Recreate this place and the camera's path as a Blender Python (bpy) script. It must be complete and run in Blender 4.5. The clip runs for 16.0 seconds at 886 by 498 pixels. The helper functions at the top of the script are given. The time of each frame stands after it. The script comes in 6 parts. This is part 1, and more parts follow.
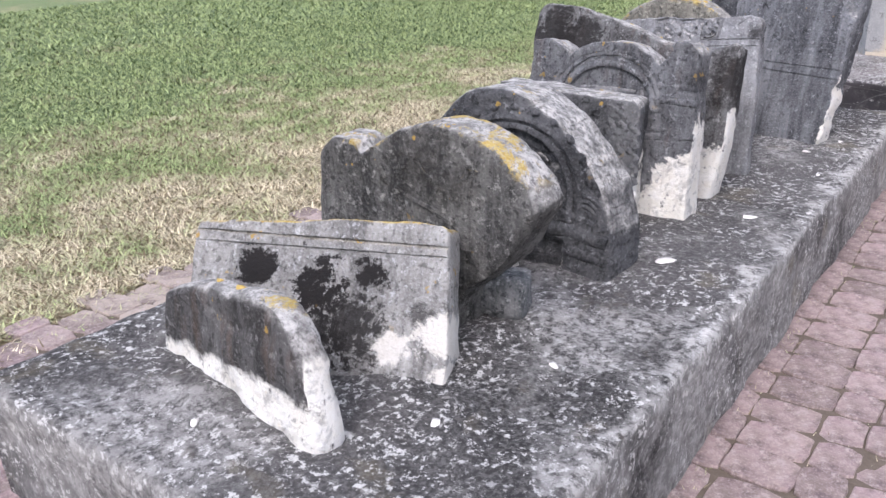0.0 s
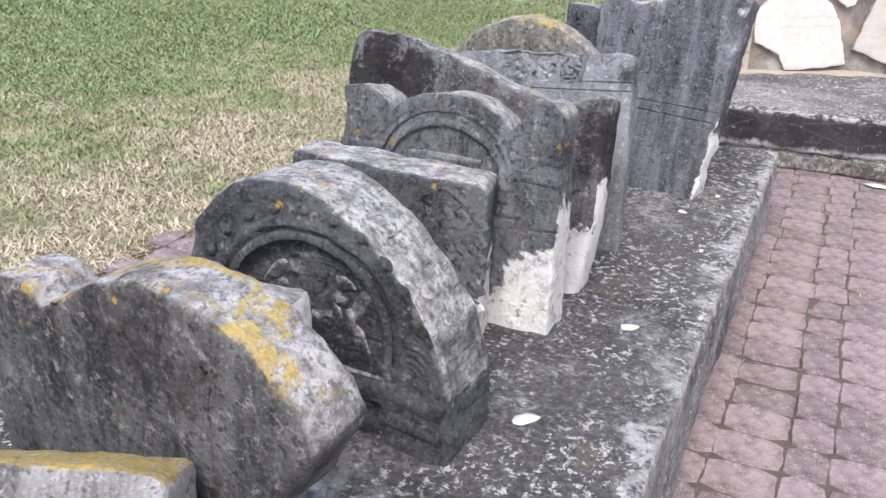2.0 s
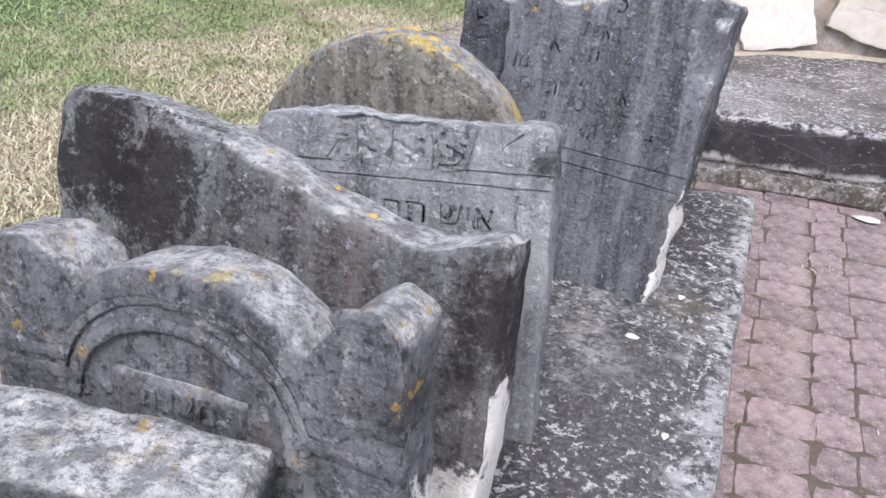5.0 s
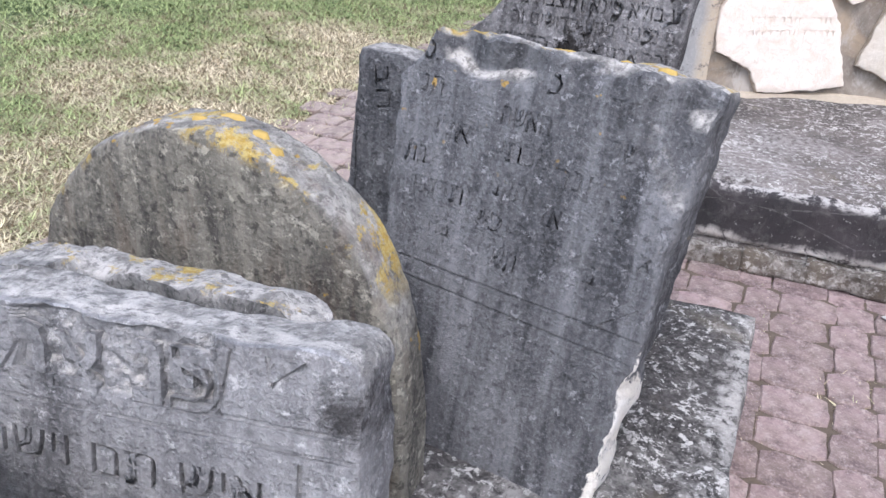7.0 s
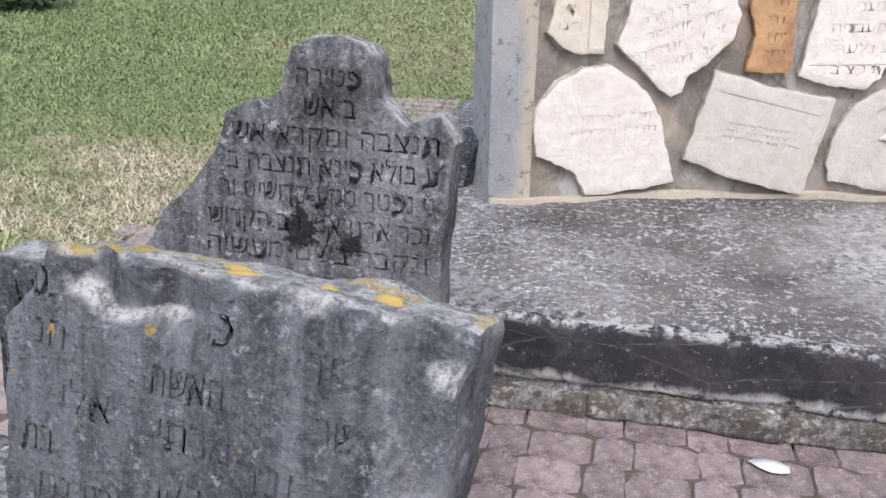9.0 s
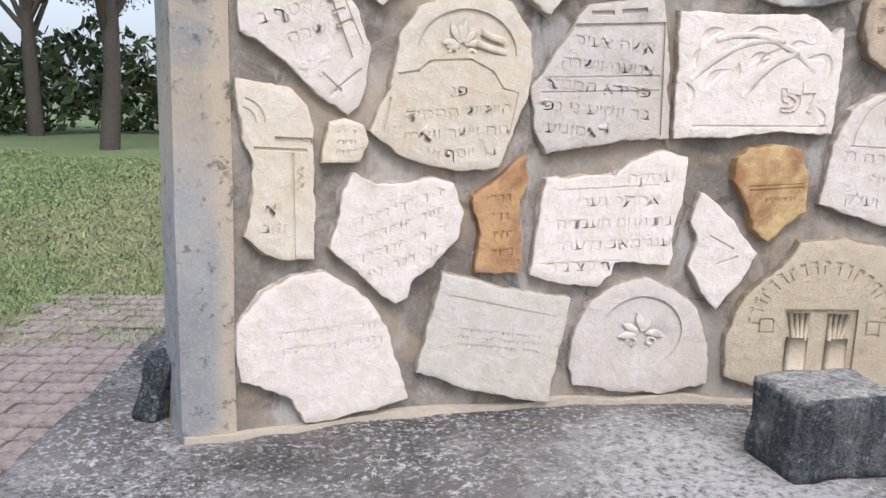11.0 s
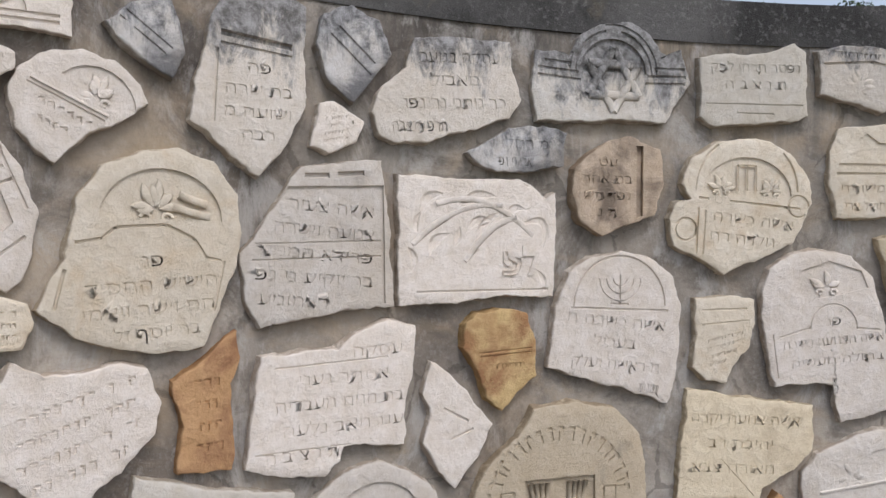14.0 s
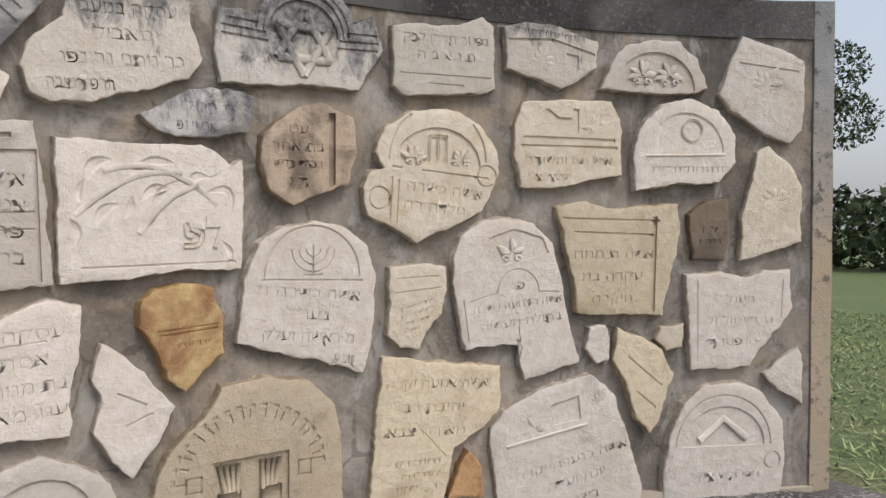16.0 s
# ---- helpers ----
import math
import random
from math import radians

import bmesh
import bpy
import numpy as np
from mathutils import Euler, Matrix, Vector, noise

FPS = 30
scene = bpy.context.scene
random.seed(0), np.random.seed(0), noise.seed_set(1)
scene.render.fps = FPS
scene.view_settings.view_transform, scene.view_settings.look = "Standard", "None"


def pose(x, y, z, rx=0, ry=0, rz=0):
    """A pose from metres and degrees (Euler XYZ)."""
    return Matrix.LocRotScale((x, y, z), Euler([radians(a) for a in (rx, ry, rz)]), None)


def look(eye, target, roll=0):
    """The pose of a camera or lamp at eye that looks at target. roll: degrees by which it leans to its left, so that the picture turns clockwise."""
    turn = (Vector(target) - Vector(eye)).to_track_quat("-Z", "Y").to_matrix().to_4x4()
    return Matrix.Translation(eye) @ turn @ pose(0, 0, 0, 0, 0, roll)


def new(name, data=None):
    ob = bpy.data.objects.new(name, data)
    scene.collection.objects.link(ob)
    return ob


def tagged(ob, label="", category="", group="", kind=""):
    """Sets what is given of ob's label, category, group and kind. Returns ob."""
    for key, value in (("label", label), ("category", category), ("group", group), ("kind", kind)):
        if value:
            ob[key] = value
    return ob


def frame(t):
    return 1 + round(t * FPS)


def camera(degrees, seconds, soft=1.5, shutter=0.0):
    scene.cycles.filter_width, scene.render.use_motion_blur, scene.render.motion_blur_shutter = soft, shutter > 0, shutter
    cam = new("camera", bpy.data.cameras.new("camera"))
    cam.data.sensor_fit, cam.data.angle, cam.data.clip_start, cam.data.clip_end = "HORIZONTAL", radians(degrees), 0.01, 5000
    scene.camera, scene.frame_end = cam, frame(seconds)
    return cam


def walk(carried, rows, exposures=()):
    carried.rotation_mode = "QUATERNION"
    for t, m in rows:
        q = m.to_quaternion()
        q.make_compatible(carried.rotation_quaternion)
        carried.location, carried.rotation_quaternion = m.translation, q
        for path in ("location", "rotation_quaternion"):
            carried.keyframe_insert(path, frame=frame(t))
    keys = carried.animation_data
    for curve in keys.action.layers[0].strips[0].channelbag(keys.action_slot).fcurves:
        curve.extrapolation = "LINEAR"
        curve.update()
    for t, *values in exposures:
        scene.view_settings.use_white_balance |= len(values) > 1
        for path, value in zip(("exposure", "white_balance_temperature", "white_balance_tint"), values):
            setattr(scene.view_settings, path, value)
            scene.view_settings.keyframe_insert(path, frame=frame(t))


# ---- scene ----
import collections

cam = camera(56.41, 16.0)
# t, eye x y z, heading to the left of +y, tilt up, lean
ROWS = [
    (0.0, 0.596, -0.000, 1.414, 36.82, -21.89, -2.22),
    (0.5, 0.469, 0.206, 1.424, 35.62, -22.30, -1.09),
    (1.0, 0.411, 0.412, 1.434, 34.41, -22.54, -0.32),
    (1.5, 0.322, 0.640, 1.430, 29.70, -22.87, 0.10),
    (2.0, 0.213, 0.881, 1.468, 25.77, -23.40, 0.77),
    (2.5, 0.166, 1.174, 1.471, 26.31, -24.72, 2.04),
    (3.0, 0.149, 1.373, 1.462, 27.64, -25.67, 1.97),
    (3.5, 0.061, 1.536, 1.476, 25.77, -26.13, 1.38),
    (4.0, -0.025, 1.718, 1.493, 21.59, -26.51, 1.73),
    (4.2, -0.052, 1.786, 1.516, 20.20, -27.47, 1.91),
    (6.3, -0.116, 2.749, 1.492, 21.47, -28.27, 2.15),
    (6.5, -0.125, 2.811, 1.488, 20.82, -28.30, 2.31),
    (7.0, -0.083, 2.984, 1.497, 22.07, -28.08, 2.64),
    (7.5, -0.017, 3.167, 1.495, 23.66, -26.72, 2.60),
    (8.0, -0.025, 3.306, 1.513, 21.93, -25.25, 1.94),
    (8.5, -0.060, 3.504, 1.503, 16.90, -23.51, 0.61),
    (9.0, -0.025, 3.639, 1.514, 12.79, -22.34, 0.42),
    (9.5, 0.045, 3.818, 1.534, 10.86, -20.15, 1.59),
    (10.0, 0.113, 3.981, 1.535, 6.92, -17.81, 1.88),
    (10.2, 0.126, 4.045, 1.540, 4.32, -16.46, 1.86),
    (12.3, 0.257, 4.525, 1.526, -7.85, -1.16, 0.82),
    (12.5, 0.253, 4.550, 1.529, -9.01, -0.25, 0.66),
    (13.0, 0.323, 4.540, 1.551, -10.72, 1.02, 0.18),
    (13.5, 0.343, 4.552, 1.572, -14.76, 1.05, 0.36),
    (14.0, 0.343, 4.579, 1.578, -19.66, 0.79, 0.52),
    (14.5, 0.373, 4.590, 1.566, -24.88, 0.72, 0.51),
    (15.0, 0.474, 4.558, 1.576, -28.71, 0.23, 0.50),
    (15.5, 0.539, 4.557, 1.565, -32.89, -0.28, 0.14),
    (16.0, 0.600, 4.563, 1.602, -36.72, -1.61, -0.01),
]


def carried_pose(x, y, z, yaw, pitch, roll):
    a, b = radians(yaw), radians(pitch)
    ahead = Vector((-math.sin(a) * math.cos(b), math.cos(a) * math.cos(b), math.sin(b)))
    return look((x, y, z), Vector((x, y, z)) + ahead, roll)


walk(cam, [(r[0], carried_pose(*r[1:])) for r in ROWS],
     [(0.0, 1.04, 5950, 18), (3.0, 1.06, 5900, 16), (8.0, 1.04, 5850, 16), (8.7, 0.92, 5850, 15), (9.5, 0.68, 5900, 14), (10.2, 0.70, 5900, 14), (12.5, 0.60, 5950, 12), (13.5, 0.16, 6000, 12), (14.5, 0.20, 6150, 12), (16.0, 0.20, 6400, 12)])

# ---- light ----
world = bpy.data.worlds.new("sky")
scene.world = world
world.use_nodes = True
wn = world.node_tree.nodes
sky = wn.new("ShaderNodeTexSky")
sky.sky_type, sky.sun_disc = "NISHITA", False
sky.sun_elevation, sky.sun_rotation = radians(52), radians(150)
sky.air_density, sky.dust_density, sky.ozone_density = 1.0, 5.0, 1.5
wn["Background"].inputs["Strength"].default_value = 0.13
haze = wn.new("ShaderNodeMix")        # a hazy, overcast sky
haze.data_type = "RGBA"
haze.inputs[0].default_value, haze.inputs[7].default_value = 0.35, (7.0, 7.3, 7.6, 1.0)
world.node_tree.links.new(sky.outputs[0], haze.inputs[6])
world.node_tree.links.new(haze.outputs[2], wn["Background"].inputs["Color"])
sun = new("sun", bpy.data.lights.new("sun", "SUN"))
sun.data.energy, sun.data.angle, sun.data.color = 1.0, radians(14), (1.0, 0.97, 0.93)
sun.matrix_world = look((0, 0, 10), (0.3 * 1, 4 + 3.5, 0.0))

# ---- plan ----
PLAT_Z, SLAB_Z = 0.35, 0.33            # tops of the plinth and of the slab before the wall
ARC_X, ARC_Y, ARC_R = 1.597, 2.383, 5.134   # the curved wall's centre and face radius
WALL_TOP, BAND_Z = 2.67, 2.49
A_RIGHT, A_CRACK, A_LEFT = 55.9, 113.15, 115.3


# ---- materials ----
class Mat:
    """A node material with a few short verbs."""

    def __init__(self, name, rough=0.9, spec=0.25):
        self.m = bpy.data.materials.new(name)
        self.m.use_nodes = True
        self.t = self.m.node_tree
        self.b = self.t.nodes["Principled BSDF"]
        self.b.inputs["Roughness"].default_value = rough
        self.b.inputs["Specular IOR Level"].default_value = spec
        self.coord = self.t.nodes.new("ShaderNodeTexCoord").outputs["Object"]
        self.relief = None

    def n(self, kind, **kw):
        node = self.t.nodes.new(kind)
        for k, v in kw.items():
            if k == "operation":
                node.operation = v
            elif k == "feature":
                node.feature = v
            else:
                node.inputs[k].default_value = v
        return node

    def link(self, a, b):
        self.t.links.new(a, b)

    def noise(self, scale, detail=5, rough=0.6, dist=0.0, shift=0.0, stretch=None):
        src = self.coord
        mp = self.n("ShaderNodeMapping")
        mp.inputs["Location"].default_value = (shift, shift * 1.7, shift * 0.6)
        if stretch:
            mp.inputs["Scale"].default_value = stretch
        self.link(src, mp.inputs["Vector"])
        t = self.n("ShaderNodeTexNoise", Scale=scale, Detail=detail, Roughness=rough, Distortion=dist)
        self.link(mp.outputs[0], t.inputs["Vector"])
        return t.outputs["Fac"]

    def cells(self, scale, feature="F1"):
        t = self.n("ShaderNodeTexVoronoi", Scale=scale)
        t.feature = feature
        self.link(self.coord, t.inputs["Vector"])
        return t.outputs["Distance"]

    def step(self, fac, lo, hi):
        r = self.n("ShaderNodeMapRange")
        for i, v in ((1, lo), (2, hi), (3, 0.0), (4, 1.0)):
            r.inputs[i].default_value = v
        self.link(fac, r.inputs[0])
        return r.outputs[0]

    def math(self, op, a, b):
        q = self.n("ShaderNodeMath", operation=op)
        for i, v in enumerate((a, b)):
            if isinstance(v, (int, float)):
                q.inputs[i].default_value = v
            else:
                self.link(v, q.inputs[i])
        return q.outputs[0]

    def axis(self, which):
        s = self.n("ShaderNodeSeparateXYZ")
        self.link(self.coord, s.inputs[0])
        return s.outputs[which]

    def up(self):
        g = self.n("ShaderNodeNewGeometry")
        s = self.n("ShaderNodeSeparateXYZ")
        self.link(g.outputs["Normal"], s.inputs[0])
        return s.outputs[2]

    def own_normal(self, which):
        s = self.n("ShaderNodeSeparateXYZ")
        self.link(self.coord.node.outputs["Normal"], s.inputs[0])
        return s.outputs[which]

    def mix(self, fac, a, b):
        q = self.n("ShaderNodeMix")
        q.data_type = "RGBA"
        if isinstance(fac, (int, float)):
            q.inputs[0].default_value = fac
        else:
            self.link(fac, q.inputs[0])
        for i, v in ((6, a), (7, b)):
            if isinstance(v, tuple):
                q.inputs[i].default_value = (*v, 1.0)
            else:
                self.link(v, q.inputs[i])
        return q.outputs[2]

    def vary(self, col, amount, island=False):
        """Brightness by piece."""
        if island:
            r = self.n("ShaderNodeNewGeometry").outputs["Random Per Island"]
        else:
            r = self.n("ShaderNodeObjectInfo").outputs["Random"]
        h = self.n("ShaderNodeHueSaturation")
        self.link(self.math("ADD", self.math("MULTIPLY", r, 2 * amount), 1 - amount), h.inputs["Value"])
        self.link(col, h.inputs["Color"])
        return h.outputs[0]

    def bump(self, height, dist=0.01, strength=1.0):
        b = self.n("ShaderNodeBump", Strength=strength, Distance=dist)
        self.link(height, b.inputs["Height"])
        if self.relief is not None:
            self.link(self.relief, b.inputs["Normal"])
        self.relief = b.outputs[0]
        self.link(self.relief, self.b.inputs["Normal"])

    def done(self, col):
        self.link(col, self.b.inputs["Base Color"])
        return self.m


def old_stone(name, light=(0.27, 0.28, 0.29), dark=(0.045, 0.055, 0.06), seed=0.0, dark_amount=0.5, lichen=None, lime=None, black=None, rust=0.0, spot=(), streak=0.45, rim=0.75, pits=0.7, washes=(), tooled=0.0):
    """Weathered grave stone. lichen: (height, slope, threshold) of yellow lichen; lime: (height, slope) of limewash at
    the foot; black: height band of black crust; spot: (x, z, radius, strength, softness) of stains; streak: weight of
    the vertical runs; rim: strength of the paler colour on edges that face up, painted light from above and lichen
    crust in one; washes: (x, z, radius) of limewash patches; tooled: depth of chisel marks on the flanks.
    """
    m = Mat(name)
    big, mid, fine = m.noise(3.0, 6, 0.62, 0.5, seed), m.noise(16, 7, 0.72, 0.2, seed + 3), m.noise(110, 4, 0.7, 0.0, seed)
    runs = m.noise(5, 6, 0.65, 0.4, seed + 9, (3.0, 3.0, 0.4))
    tone = m.math("ADD", m.math("ADD", m.math("MULTIPLY", big, 0.8 - streak), m.math("MULTIPLY", runs, streak)), m.math("MULTIPLY", mid, 0.2))
    c = m.mix(m.step(tone, 0.38 + 0.10 * dark_amount, 0.58 + 0.10 * dark_amount), tuple(0.8 * v for v in dark), tuple(1.06 * v for v in light))
    c = m.mix(m.math("MULTIPLY", m.step(mid, 0.50, 0.62), 0.35), c, tuple(0.5 * v for v in light))
    c = m.mix(m.math("MULTIPLY", m.step(fine, 0.48, 0.66), 0.32), c, tuple(min(0.6, 1.5 * v) for v in light))
    c = m.mix(m.math("MULTIPLY", m.step(m.noise(48, 4, 0.65, 0.0, seed + 6), 0.55, 0.63), pits), c, tuple(0.5 * v for v in dark))
    c = m.mix(m.math("MULTIPLY", m.step(m.noise(33, 5, 0.75, 0.2, seed + 26), 0.58, 0.64), 0.6), c, tuple(min(0.6, 1.7 * v) for v in light))
    # pale mix for faces turned up: painted light from above, plus lichen crust
    crust = m.mix(m.step(m.noise(19, 6, 0.75, 0.3, seed + 5), 0.40, 0.60), (0.23, 0.225, 0.21), (0.63, 0.61, 0.57))
    crust = m.mix(m.math("MULTIPLY", m.step(m.noise(60, 5, 0.75, 0.0, seed + 15), 0.50, 0.60), 0.75), crust, (0.11, 0.107, 0.10))
    pale = m.math("MULTIPLY", m.step(m.math("ADD", m.own_normal(2), m.math("MULTIPLY", m.math("SUBTRACT", mid, 0.5), 0.9)), 0.12, 0.50), rim)
    c = m.mix(m.math("MULTIPLY", pale, m.step(m.axis(1), 0.005, 0.014)), c, crust)
    if rust:
        c = m.mix(m.math("MULTIPLY", m.step(m.noise(6, 4, 0.6, 0.4, seed + 14, (2.5, 2.5, 0.6)), 0.54, 0.68), rust), c, (0.15, 0.095, 0.065))
    for sx, sz, sr, weight, soft in spot:
        d2 = m.math("ADD", m.math("POWER", m.math("SUBTRACT", m.axis(0), sx), 2.0), m.math("POWER", m.math("SUBTRACT", m.axis(2), sz), 2.0))
        d = m.math("ADD", m.math("SQRT", d2, 0.0), m.math("MULTIPLY", m.math("SUBTRACT", m.noise(8, 8, 0.80, 0.9, seed + 17), 0.5), 3.4 * sr))
        d = m.math("ADD", d, m.math("MULTIPLY", m.math("SUBTRACT", m.noise(30, 6, 0.8, 0.2, seed + 57), 0.5), 3.0 * sr))
        c = m.mix(m.math("MULTIPLY", m.step(d, sr, sr - soft), weight), c, (0.018, 0.016, 0.015))
    if black:
        band = m.math("MULTIPLY", m.step(m.axis(2), black[0] - 0.06, black[0] + 0.03), m.step(m.axis(2), black[1] + 0.05, black[1] - 0.03))
        band = m.math("MULTIPLY", band, m.step(m.noise(4.5, 7, 0.75, 0.8, seed + 7), 0.46, 0.50))
        c = m.mix(m.math("MULTIPLY", band, m.step(m.noise(28, 5, 0.7, 0.3, seed + 37), 0.30, 0.46)), c, (0.016, 0.015, 0.015))
    if lime:
        level = m.math("ADD", m.math("MULTIPLY", m.axis(0), lime[1]), lime[0])
        level = m.math("ADD", level, m.math("MULTIPLY", m.math("SUBTRACT", m.noise(7, 6, 0.68, 0.3, seed + 2), 0.5), lime[2] if len(lime) > 2 else 0.45))
        level = m.math("ADD", level, m.math("MULTIPLY", m.step(m.own_normal(0), 0.5, 0.8), 0.10))
        wash = m.step(m.math("SUBTRACT", level, m.axis(2)), -0.008, 0.012)
        wash = m.math("MULTIPLY", wash, m.step(m.noise(30, 5, 0.7, 0.0, seed + 1), 0.30, 0.42))
        c = m.mix(wash, c, m.mix(m.step(mid, 0.4, 0.7), (0.74, 0.71, 0.63), (0.80, 0.79, 0.75)))
        c = m.mix(m.math("MULTIPLY", m.math("MULTIPLY", wash, m.step(m.noise(14, 7, 0.75, 0.6, seed + 71), 0.53, 0.62)), 0.55), c, (0.24, 0.235, 0.22))
    for sx, sz, sr in washes:
        d2 = m.math("ADD", m.math("POWER", m.math("SUBTRACT", m.axis(0), sx), 2.0), m.math("POWER", m.math("SUBTRACT", m.axis(2), sz), 2.0))
        d = m.math("ADD", m.math("SQRT", d2, 0.0), m.math("MULTIPLY", m.math("SUBTRACT", m.noise(9, 8, 0.78, 0.7, seed + 27), 0.5), 3.4 * sr))
        c = m.mix(m.math("MULTIPLY", m.step(d, sr, sr - 0.012), 0.9), c, m.mix(m.step(mid, 0.4, 0.7), (0.66, 0.63, 0.56), (0.78, 0.76, 0.71)))
    if lichen is not None:
        where = m.math("MULTIPLY", m.step(m.axis(2), lichen[0], lichen[0] + 0.06), m.step(m.own_normal(2), lichen[1], lichen[1] + 0.35))
        spots = m.step(m.noise(9, 7, 0.75, 0.4, seed + 4), lichen[2], lichen[2] + 0.05)
        spots = m.math("MULTIPLY", spots, m.step(m.noise(50, 4, 0.7, 0.0, seed + 40), 0.34, 0.46))
        c = m.mix(m.math("MULTIPLY", m.math("MULTIPLY", where, spots), 0.92), c, m.mix(m.step(fine, 0.4, 0.6), (0.42, 0.28, 0.05), (0.52, 0.42, 0.16)))
        dots = m.math("MULTIPLY", m.step(m.noise(24, 3, 0.5, 0.0, seed + 8), 0.69, 0.72), m.step(m.axis(2), lichen[0] - 0.25, lichen[0]))
        c = m.mix(m.math("MULTIPLY", dots, 0.85), c, (0.42, 0.27, 0.06))
    if tooled:
        marks = m.noise(20, 3, 0.5, 0.5, seed + 61, (0.35, 0.6, 2.4))
        m.bump(m.math("MULTIPLY", m.step(m.axis(1), 0.015, 0.03), m.step(marks, 0.40, 0.56)), tooled, 0.9)
    m.bump(fine, 0.007, 0.9)
    m.bump(m.noise(48, 4, 0.65, 0.0, seed + 6), 0.008, 0.7)
    m.bump(mid, 0.018, 0.9)
    return m.done(c)


def concrete_top(name, seed=0.0, dark=(0.06, 0.06, 0.062), light=(0.55, 0.54, 0.52), amount=0.5, fineness=1.0, rim=None, specked=0.8, patches=0.0, bloom=None):
    """Old concrete, blackened, with pale crusts of lichen."""
    m = Mat(name)
    big, mid, fine = m.noise(1.6, 6, 0.6, 0.5, seed), m.noise(14 * fineness, 8, 0.78, 0.2, seed + 2), m.noise(75, 5, 0.75, 0.0, seed)
    c = m.mix(m.step(big, 0.38, 0.62), tuple(0.75 * v for v in dark), tuple(min(0.3, 2.3 * v) for v in dark))
    c = m.mix(m.math("MULTIPLY", m.step(fine, 0.45, 0.6), 0.45 * min(1.0, specked * 1.3)), c, (0.22, 0.215, 0.2))
    pale = m.math("MULTIPLY", m.step(mid, 0.66 - 0.18 * amount, 0.72 - 0.18 * amount), m.step(m.noise(2.3, 6, 0.7, 0.3, seed + 6), 0.44, 0.56))
    c = m.mix(m.math("MULTIPLY", pale, 0.92), c, light)
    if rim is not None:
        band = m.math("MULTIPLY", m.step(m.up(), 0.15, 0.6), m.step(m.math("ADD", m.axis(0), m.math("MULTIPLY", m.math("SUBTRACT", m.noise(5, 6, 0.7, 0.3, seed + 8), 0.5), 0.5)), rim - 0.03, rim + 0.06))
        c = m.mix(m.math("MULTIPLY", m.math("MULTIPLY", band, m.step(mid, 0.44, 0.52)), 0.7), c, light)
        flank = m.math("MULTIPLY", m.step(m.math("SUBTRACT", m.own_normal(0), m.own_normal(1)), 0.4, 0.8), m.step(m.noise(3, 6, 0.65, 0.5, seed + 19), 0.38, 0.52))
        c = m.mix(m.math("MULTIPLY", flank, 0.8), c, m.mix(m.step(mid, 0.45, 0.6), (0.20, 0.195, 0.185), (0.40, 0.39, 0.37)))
    if bloom:
        d2 = m.math("ADD", m.math("POWER", m.math("SUBTRACT", m.axis(0), bloom[0]), 2.0), m.math("POWER", m.math("SUBTRACT", m.axis(1), bloom[1]), 2.0))
        d = m.math("ADD", m.math("SQRT", d2, 0.0), m.math("MULTIPLY", m.math("SUBTRACT", m.noise(3.5, 7, 0.7, 0.5, seed + 51), 0.5), 1.4 * bloom[2]))
        crust = m.math("MULTIPLY", m.step(d, bloom[2], 0.35 * bloom[2]), m.step(m.noise(26, 7, 0.75, 0.2, seed + 53), 0.38, 0.54))
        c = m.mix(m.math("MULTIPLY", crust, 0.85), c, light)
    if patches:
        wash = m.math("MULTIPLY", m.step(m.noise(1.2, 6, 0.65, 0.6, seed + 30), 0.50, 0.62), m.step(m.noise(32, 6, 0.75, 0.2, seed + 31), 0.42, 0.56))
        c = m.mix(m.math("MULTIPLY", wash, patches), c, light)
    specks = m.math("MULTIPLY", m.step(m.noise(45, 5, 0.75, 0.0, seed + 11), 0.55, 0.60), m.step(m.noise(3.1, 4, 0.6, 0.0, seed + 16), 0.36, 0.55))
    c = m.mix(m.math("MULTIPLY", specks, specked), c, (0.62, 0.61, 0.58))
    c = m.mix(m.math("MULTIPLY", m.step(m.noise(4, 5, 0.6, 0.4, seed + 21), 0.6, 0.7), 0.35), c, (0.20, 0.17, 0.11))
    m.bump(fine, 0.006, 0.8)
    m.bump(mid, 0.014, 0.8)
    return m.done(c)


def plain(name, col, rough=0.9, grain=40, spread=0.25, relief=0.004):
    m = Mat(name, rough)
    a, b = m.noise(grain, 5, 0.65), m.noise(grain * 0.12, 4, 0.6)
    c = m.mix(a, tuple(v * (1 - spread) for v in col), tuple(min(0.9, v * (1 + spread)) for v in col))
    c = m.mix(m.math("MULTIPLY", b, 0.5), c, tuple(v * (1 - spread) for v in col))
    m.bump(a, relief, 0.6)
    return m.done(c)


# ---- mesh helpers ----
def mesh_of(name, verts, faces, mat, smooth=True, sharp=0):
    me = bpy.data.meshes.new(name)
    me.from_pydata([tuple(v) for v in verts], [], faces)
    me.materials.append(mat)
    if smooth:
        me.polygons.foreach_set("use_smooth", [True] * len(me.polygons))
    me.update()
    if sharp:
        me.set_sharp_from_angle(angle=radians(sharp))
    return me


def ob_of(name, me, parent=None, at=None, label="", category="", group="", kind=""):
    ob = new(name, me)
    if parent is not None:
        ob.parent = parent
    if at is not None:
        ob.matrix_basis = at
    return tagged(ob, label, category, group, kind)


def n3(p, s, seed=0.0):
    return noise.noise(Vector((p[0] * s + seed, p[1] * s - seed * 0.7, p[2] * s + 0.3 * seed)))


